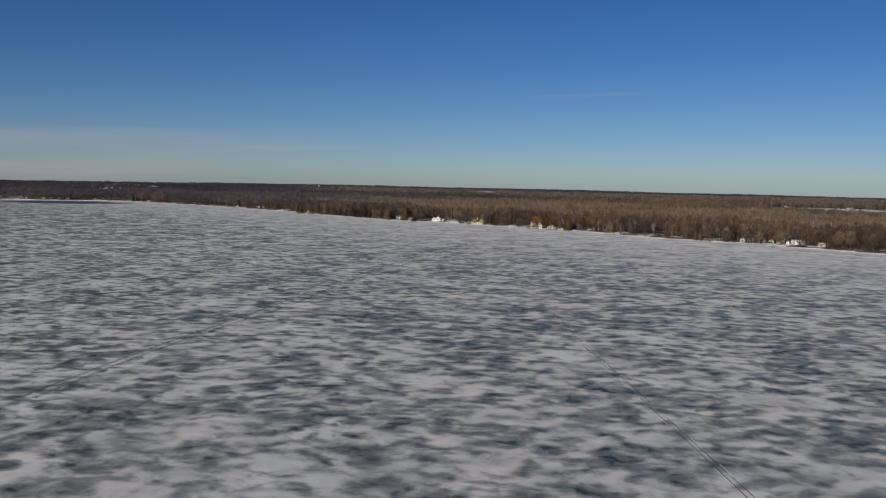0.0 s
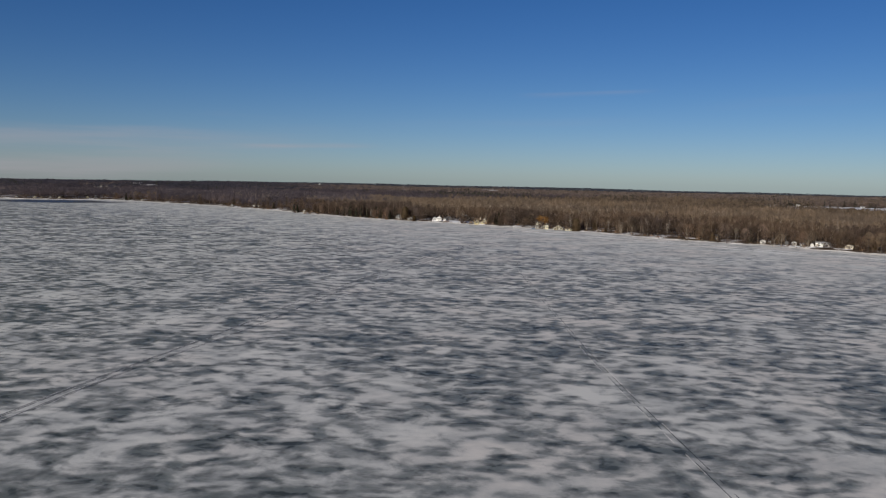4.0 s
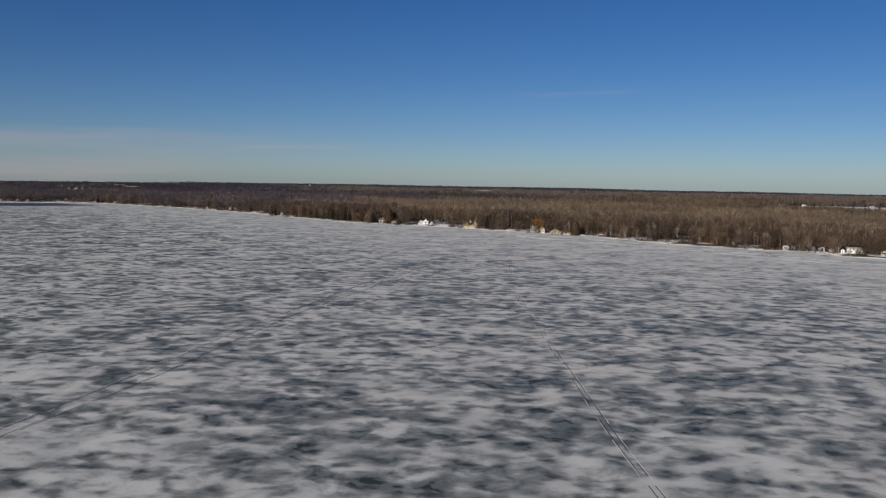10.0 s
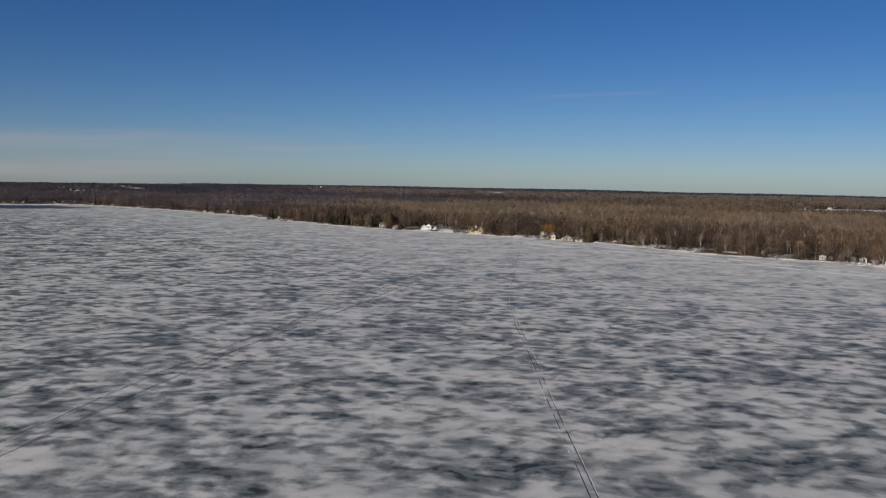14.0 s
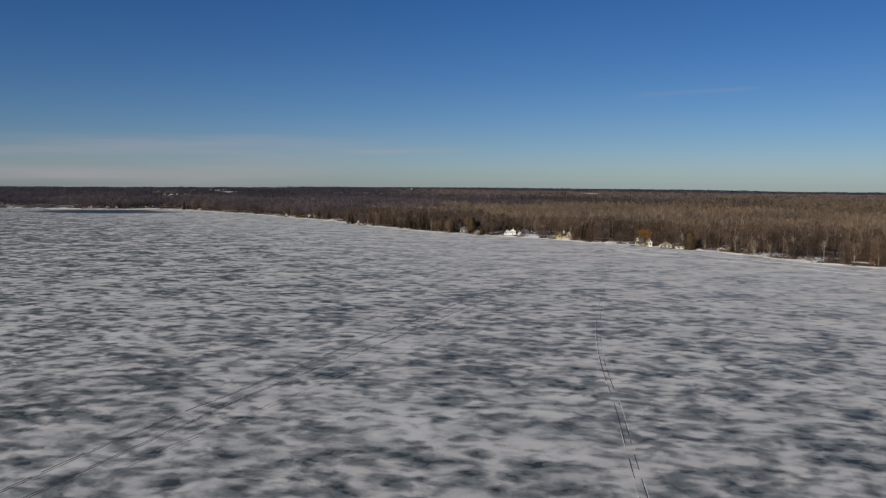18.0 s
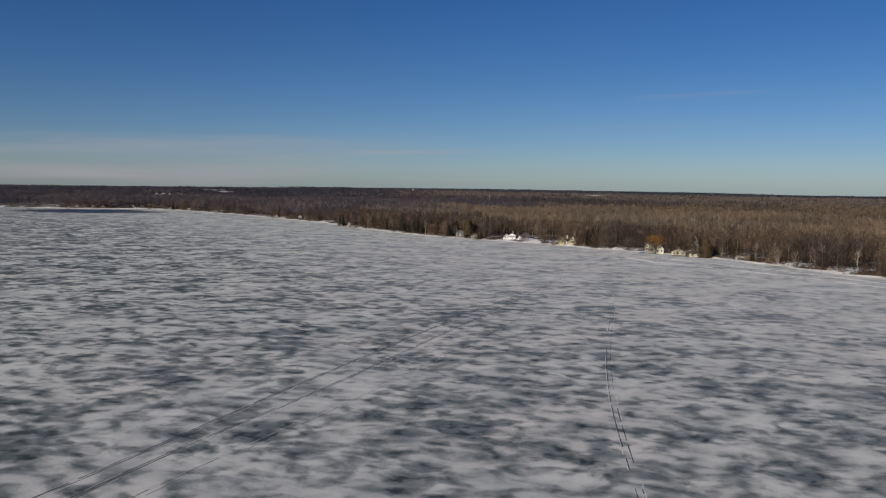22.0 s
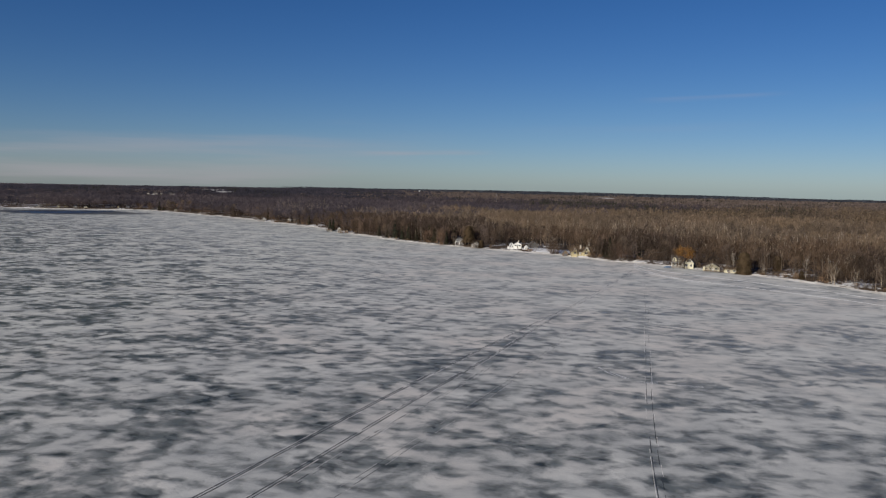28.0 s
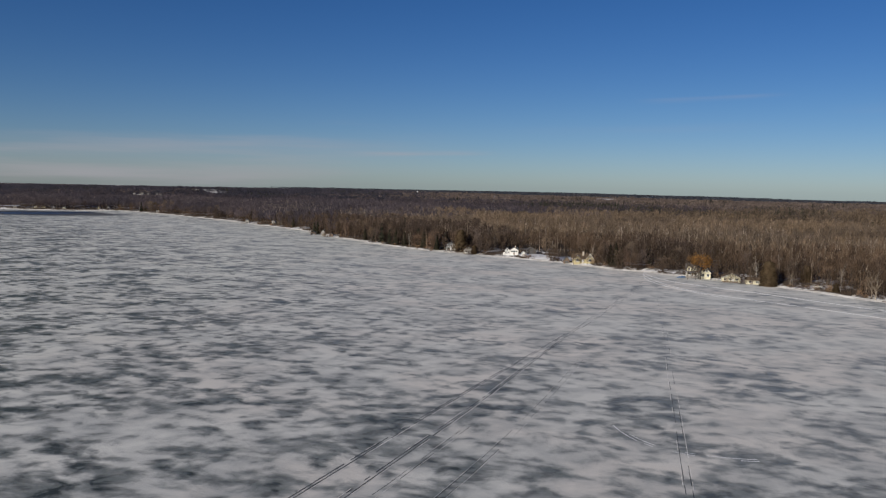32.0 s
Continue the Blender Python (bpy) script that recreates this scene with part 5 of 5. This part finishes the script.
def ribbon(name, line, offset, width, z, material, parent, seed, gaps=0.25, rise=0.0, fade=None):
    """A narrow strip that follows the line, with breaks."""
    r = np.random.default_rng(seed)
    way = np.gradient(line, axis=0)
    way /= np.linalg.norm(way, axis=1, keepdims=True)
    side = np.stack([-way[:, 1], way[:, 0]], -1)
    wander = np.convolve(r.normal(0, 1, len(line) + 20), np.hanning(21) / 10, "valid")[: len(line)] * 0.05
    mid_line = line + side * (offset + wander)[:, None]
    half = width * 0.5 * r.uniform(0.6, 1.3, len(line))
    if fade:
        half *= np.interp(line[:, 1], fade, (1.0, 0.4))
    v = np.stack([np.concatenate([mid_line - side * half[:, None], np.full((len(line), 1), z)], 1),
                  np.concatenate([mid_line, np.full((len(line), 1), z + rise)], 1),
                  np.concatenate([mid_line + side * half[:, None], np.full((len(line), 1), z)], 1)], 1).reshape(-1, 3)
    drawn = np.convolve(r.uniform(0, 1, len(line) + 3), np.ones(4) / 4, "valid")[: len(line)]
    share = np.full(len(line), gaps) if not fade else np.interp(line[:, 1], fade, (gaps, 0.6))
    keep = (drawn.argsort().argsort() / len(line) > share)[:-1]
    k = np.arange(len(line) - 1)[keep]
    f = np.concatenate([np.stack([3 * k, 3 * k + 3, 3 * k + 4, 3 * k + 1], -1), np.stack([3 * k + 1, 3 * k + 4, 3 * k + 5, 3 * k + 2], -1)])
    return sheet(name, v, f[:, ::-1], material, parent)


def vehicle_track(points, label, seed, gauge=1.25, width=0.2, gaps=0.25, material=RUT, fade=(420, 640), ridge=0.75):
    line = smooth_line(points, 2.0, 70 if len(points) > 7 else 16)
    track = thing("vehicle_track", Matrix(), label, "track", "tracks on the ice", "structure")
    for n_side, off in enumerate((-gauge / 2, gauge / 2)):
        ribbon("rut", line, off, width * 0.72, 0.006, material, track, seed + 2 * n_side, gaps, 0.0, fade)
        if material == RUT and ridge < 1:
            ribbon("rut_ridge", line, off + 0.24 if n_side else off - 0.24, width * 0.45, 0.008, SHORE_SNOW, track, seed + 2 * n_side + 1, ridge, 0.04)
    return track


vehicle_track([(50.5, 60), (49.4, 103.5), (48.7, 124.0), (47.7, 143.0), (45.9, 181.0), (43.9, 216.0), (42.3, 258.0), (42.2, 300.0), (41.7, 345.0), (42.2, 394.0), (41.6, 424.0), (41.5, 447.0), (43.3, 490.0), (46.8, 535.1), (49.8, 565.0), (55.3, 623.6), (59.7, 665.0), (69.9, 778.4)],
              "pair of dark vehicle ruts across the ice", 100, 1.15, 0.26, 0.25, fade=(430, 620), ridge=0.55)
vehicle_track([(-91.1, 160.6), (-83.2, 209.5), (-74.3, 249.1), (-63.5, 296.7), (-53.2, 360.7), (-45.1, 391.5), (-35.1, 435.1), (-24.0, 479.6), (-14.1, 519.7), (-1.8, 564.7), (11.5, 611.4), (24.7, 655.9), (43.8, 727.6), (66.7, 821.9), (70.6, 850.9)],
              "pair of dark vehicle ruts leading to the shore", 110, 0.70, 0.44, 0.06, fade=(530, 740), ridge=0.5)
vehicle_track([(-88.1, 160.7), (-79.2, 216.9), (-70.4, 252.7), (-59.6, 290.0), (-51.2, 337.0), (-40.1, 395.5), (-31.0, 425.2), (-21.0, 459.9), (-8.9, 511.7), (-2.8, 535.7), (8.4, 578.7), (16.6, 616.4), (27.7, 661.9), (46.8, 730.6), (67.7, 816.2)],
              "pair of dark vehicle ruts leading to the shore", 120, 0.70, 0.40, 0.09, fade=(530, 740), ridge=0.55)
vehicle_track([(-47.1, 336.0), (-37.1, 370.8), (-28.0, 400.6), (-19.0, 428.3), (-10.0, 460.1), (-0.4, 494.7), (8.0, 522.0), (14.0, 545.0), (18.4, 563.5), (25.8, 597.6), (32.8, 634.3)],
              "faint pair of vehicle ruts on the ice", 130, 1.2, 0.20, 0.4, ridge=0.35)
vehicle_track([(-15.5, 470.0), (-9.8, 494.4), (-5.6, 510.5), (-0.6, 527.0), (3.6, 543.7), (8.5, 562.0)], "faint pair of vehicle ruts on the ice", 135, 0.7, 0.26, 0.4, ridge=0.4)
vehicle_track([(36.6, 570.0), (37.6, 565.0), (39.8, 559.5), (43.0, 555.0), (48.0, 552.0), (56.3, 550.2), (64.0, 551.0)], "short curving vehicle track on the ice", 140, 1.0, 0.55, 0.12, TRAIL)
vehicle_track([(-138.1, 223.0), (-116.6, 254.5), (-95.0, 292.6), (-78.3, 345.6), (-66.2, 395.2)], "faint pair of vehicle ruts on the ice", 150, 1.2, 0.18, 0.45)


def snow_trail(points, label, seed, width):
    line = smooth_line(points)
    trail = thing("snow_trail", Matrix(), label, "trail", "packed trails along the shore", "structure")
    ribbon("trail_bed", line, 0, width, 0.012, TRAIL, trail, seed, 0.06, 0.12)
    return trail


snow_trail([(75.5, 884.0), (73.0, 866.1), (76.6, 849.0), (86.8, 827.9), (114.1, 802.9), (137.5, 777.9), (158.9, 753.7), (198.5, 702.0), (234.5, 652.4), (274.2, 607.2), (319.5, 559.1)], "white packed snow trail curving along the shore", 160, 0.36)
snow_trail([(74.5, 884.0), (71.5, 862.5), (73.6, 839.4), (79.8, 814.3), (90.0, 793.1), (104.2, 777.7), (126.5, 757.4), (152.0, 732.2), (187.3, 687.9), (221.2, 642.2), (255.3, 600.4)], "white packed snow trail curving along the shore", 170, 0.36)
snow_trail([(74.4, 882.4), (71.0, 858.6), (70.6, 837.5), (76.8, 812.4), (89.0, 791.1), (101.2, 771.8)], "short white packed snow trail below the landing", 180, 0.34)

# open water in the bay
a = np.linspace(0, 2 * np.pi, 96, endpoint=False)
edge = 1 + 0.12 * np.sin(3 * a + 1) + 0.07 * np.sin(7 * a) + 0.05 * np.sin(13 * a + 2)
along, deep = 66 * edge * np.cos(a), 40 * edge * np.sin(a)
c, k = math.cos(radians(56)), math.sin(radians(56))
water = sheet("open_water", np.concatenate([[(-662, 1368, 0.02)], np.stack([-662 + along * c - deep * k, 1368 + along * k + deep * c, 0 * a + 0.02], -1)]),
              [(0, k + 1, (k + 1) % 96 + 1) for k in range(96)], WATER)
tagged(water, "patch of dark open water in the bay", "water", kind="structure")


# ---- yards, docks, rocks and other small things on the bank ----
def snow_yard(x, y, along, deep, label, material=SNOW):
    """Snow-covered clearing laid over the ground."""
    s0, n0 = (y - x) * ROOT, (x + y) * ROOT
    ring, spokes = 6, 28
    verts = [(x, y, ground_at(x, y) + 0.1)]
    for k in range(1, ring + 1):
        for j in range(spokes):
            b = j * 2 * math.pi / spokes
            wob = 1 + 0.13 * math.sin(3 * b + x) + 0.08 * math.sin(5 * b + y)
            px, py = to_xy(s0 + along * wob * k / ring * math.cos(b), n0 + deep * wob * k / ring * math.sin(b))
            verts.append((px, py, ground_at(px, py) + (0.10 if k < ring else -0.1)))
    faces = [(0, 1 + j, 1 + (j + 1) % spokes) for j in range(spokes)]
    for k in range(ring - 1):
        for j in range(spokes):
            p0, p1 = 1 + k * spokes + j, 1 + k * spokes + (j + 1) % spokes
            faces += [(p0, p0 + spokes, p1 + spokes), (p0, p1 + spokes, p1)]
    ob = sheet("snow_yard", verts, faces, material, smooth=True)
    return tagged(ob, label, "snow", kind="structure")


snow_yard(12.0, 940.5, 25, 9.5, "snow-covered yard round the white cottage")
snow_yard(56.5, 962.0, 6, 11, "snowy lane between the trees")
snow_yard(36.5, 904.1, 13, 9, "snow-covered yard round the cream cottage")
snow_yard(75.5, 884.5, 1.6, 5, "snowy landing where the trails come ashore", SHORE_SNOW)
snow_yard(98.4, 844.2, 12, 10, "snow-covered yard of the gabled house")
snow_yard(152.5, 814.8, 3.4, 1.6, "snowy clearing with a parked car", LAND)
snow_yard(299.0, 661.0, 9, 4, "snow-covered yard of the large white house")
snow_yard(284.0, 671.0, 20, 3.5, "snowy strip before the sheds")
snow_yard(-890.0, 2400.0, 45, 22, "distant snow-covered field among dark woods", SHORE_SNOW)
snow_yard(-1083.0, 2750.0, 66, 40, "long snow-covered field on a distant rise", SHORE_SNOW)
snow_yard(156.0, 2974.0, 34, 30, "small snow-covered field far inland", SHORE_SNOW)
snow_yard(-778.0, 1828.0, 30, 8, "snowy clearing round distant houses", LAND)
snow_yard(307.0, 650.0, 8, 5, "snowy yard before the low cabins")
snow_yard(217.4, 734.1, 7, 3, "snowy gap in the trees above the bank")


def dock_section(length=4.0):
    dock = thing("dock_section", Matrix(), "wooden dock section pulled ashore for winter", "dock", "dock sections on the shore")
    for k in range(6):
        part("plank", boxed(-length / 2, -0.62 + 0.21 * k, 0.62, length / 2, -0.44 + 0.21 * k, 0.67), BROWN, dock)
    for px in (-length / 2 + 0.2, length / 2 - 0.2):
        part("beam", boxed(px - 0.06, -0.64, 0.5, px + 0.06, 0.66, 0.618), BROWN, dock)
        for py in (-0.55, 0.57):
            part("leg", boxed(px - 0.04, py - 0.04, -0.4, px + 0.04, py + 0.04, 0.498), METAL, dock)
    return dock


dock = dock_section()
for x, y, turn in ((-57.6, 968.0, -42), (-52.6, 965.2, -46), (-47.7, 961.9, -40), (-43.7, 960.0, -48), (-29.7, 953.9, -30), (-75.5, 981.6, -50), (24.2, 923.4, -40), (31.2, 917.2, -35), (139.1, 825.3, -50), (143.2, 819.6, -44),
                   (147.2, 813.8, -60), (118.8, 841.1, -40), (169.7, 781.0, -50), (173.8, 776.4, -55), (209.6, 725.0, -40), (267.9, 686.5, -50), (280.5, 665.9, -48), (-31.7, 955.8, -42)):
    stand_at(dock, x, y, turn)


def shore_rock(seed):
    bm = bmesh.new()
    bmesh.ops.create_icosphere(bm, subdivisions=2, radius=0.6)
    for v in bm.verts:
        v.co *= 1 + 0.28 * noise.noise(v.co * 1.7 + Vector((seed, 0, 0)))
        v.co.z *= 0.6
    rock = thing("shore_rock", Matrix(), "grey boulder on the snowy bank", "rock", "rocks on the bank")
    part("stone", bm, STONE, rock)
    return rock


rocks = [shore_rock(k * 3.1) for k in range(3)]
for k in range(70):
    s = place_rng.uniform(169.6, 983.2)
    x, y = to_xy(s, place_rng.uniform(0.2, 3.0) + float(shore_n(s)))
    stand_at(rocks[k % 3], x, y, place_rng.uniform(0.3, 356.3), place_rng.uniform(0.5, 1.5), -0.1)

# parked car on the snowy clearing
car = thing("parked_car", Matrix.Translation((151.7, 818.5, ground_at(151.7, 818.5) + 0.02)) @ pose(0, 0, 0, 0, 0, -20), "white car parked on snow near the bank", "car")
bm = box(bmesh.new(), -2.2, -0.88, 0.35, 2.2, 0.88, 0.92, 0.12)
part("body", bm, WHITE, car)
bm = bmesh.new()
v = [bm.verts.new(p) for p in ((-1.7, -0.8, 0.9), (1.2, -0.8, 0.9), (1.2, 0.8, 0.9), (-1.7, 0.8, 0.9), (-1.2, -0.66, 1.48), (0.55, -0.66, 1.48), (0.55, 0.66, 1.48), (-1.2, 0.66, 1.48))]
for f in ((4, 5, 6, 7), (0, 1, 5, 4), (1, 2, 6, 5), (2, 3, 7, 6), (3, 0, 4, 7)):
    bm.faces.new([v[i] for i in f])
part("cabin_glass", bm, GLASS, car)
part("roof_panel", boxed(-1.25, -0.68, 1.48, 0.6, 0.68, 1.54), WHITE, car)
for px in (-1.4, 1.4):
    for py in (-0.84, 0.84):
        bm = tube(bmesh.new(), (px, py - 0.1, 0.33), (px, py + 0.1, 0.33), 0.33, 0.33, 14)
        wheel = part("wheel", bm, RUBBER, car)
        part("rim", tube(bmesh.new(), (px, py - 0.115, 0.33), (px, py + 0.115, 0.33), 0.19, 0.19, 10), METAL, wheel)


def utility_pole(height):
    pole = thing("utility_pole", Matrix(), "weathered wooden utility pole with a crossarm", "utility pole", "utility poles")
    part("post", tube(bmesh.new(), (0, 0, -0.4), (0, 0, height), 0.15, 0.1, 8), BARK, pole)
    part("crossarm", boxed(-1.0, -0.16, height - 0.8, 1.0, -0.06, height - 0.66), BROWN, pole)
    for px in (-0.85, 0, 0.85):
        part("insulator", tube(bmesh.new(), (px, -0.11, height - 0.66), (px, -0.11, height - 0.5), 0.05, 0.04, 6), TRIM, pole)
    return pole


pole = utility_pole(9.0)
for x, y in ((18.7, 931.0), (4.2, 941.3), (132.9, 839.7), (-61.6, 981.7)):
    stand_at(pole, x, y, -45)

# water tower and radio mast far inland
tower = thing("water_tower", Matrix.Translation((-598, 3774, 1)) @ Matrix.Scale(0.72, 4), "white water tower above distant woods", "water tower")
bm = bmesh.new()
prof = [(1.4, 0), (1.3, 16), (2.6, 19.5), (4.6, 21.8), (5.2, 23.6), (4.6, 25.4), (2.4, 27), (0.1, 27.6)]
rings = [[bm.verts.new((rad * math.cos(k * math.pi / 8), rad * math.sin(k * math.pi / 8), z)) for k in range(16)] for rad, z in prof]
for lo, hi in zip(rings[1:], rings[2:]):
    for k in range(16):
        bm.faces.new((lo[k], lo[(k + 1) % 16], hi[(k + 1) % 16], hi[k]))
bmesh.ops.delete(bm, geom=rings[0], context="VERTS")
part("tank", bm, TOWER_PAINT, tower)
part("column", tube(bmesh.new(), (0, 0, -0.5), (0, 0, 16.1), 1.8, 1.28, 16), TOWER_PAINT, tower)
mast = thing("radio_mast", Matrix.Translation((-92, 1765, ground_at(-92, 1765))), "slim radio mast with a pale head above the woods", "mast")
for k in range(3):
    b = k * 2 * math.pi / 3
    part("mast_leg", tube(bmesh.new(), (0.7 * math.cos(b), 0.7 * math.sin(b), -0.4), (0.3 * math.cos(b), 0.3 * math.sin(b), 24), 0.07, 0.06, 5), METAL, mast)
for k in range(8):
    z = 1.5 + 2.8 * k
    part("brace", tube(bmesh.new(), (0.5, 0, z), (-0.3, 0.4, z + 2.4), 0.04, 0.04, 4), METAL, mast)
part("head", tube(bmesh.new(), (0, 0, 25.5), (0, 0, 29.5), 0.3, 0.28, 10), METAL, mast)
part("antenna", tube(bmesh.new(), (0, 0, 29.5), (0, 0, 32.0), 0.12, 0.06, 6), METAL, mast)

# snow-covered field and farm buildings beyond the woods
verts, faces = [], []
for k in range(21):
    for j in range(5):
        x = 648 + 28 * k
        v = 1475 + 43 * j + 12 * math.sin(k * 1.3 + j)
        y = v - 0.79 * (x - 694)
        verts.append((x, y, ground_at(x, y) + 0.35))
for k in range(20):
    for j in range(4):
        i = k * 5 + j
        faces.append((i, i + 5, i + 6, i + 1))
tagged(sheet("snow_field", verts, faces, SNOW, smooth=True), "open snow-covered field beyond the woods", "field", kind="structure")
for x, y, w, label in ((674, 1661, 5.5, "small pale farm shed at the edge of a snowy field"), (714, 1648, 7, "pale farmhouse at the edge of a snowy field"), (847, 1651, 10, "long white barn beside a snowy field"),
                       (-800, 1838, 4, "small pale house in a clearing beyond the bay"), (-786, 1842, 4.5, "pale house in a clearing beyond the bay"), (-770, 1835, 3.5, "small pale house in a clearing beyond the bay"),
                       (-776, 1818, 4, "pale house with a dark roof beyond the bay"), (-756, 1846, 5.5, "long pale farm building beyond the bay"), (-742, 1832, 3.5, "small pale house in a clearing beyond the bay")):
    h = house_at("farm_building", x, y, 20, label, "farm building", "farm buildings inland")
    wing(h, w * 0.55, w, 2.6, 4.0, WHITE if x > 0 else DULL, SNOW_ROOF if x > 0 else ROOF, 0, 0, 90, ((-w * 0.3, 1.0, w * 0.14, 1.3, 2, "l"), (w * 0.3, 1.0, w * 0.14, 1.3, 2, "l")))
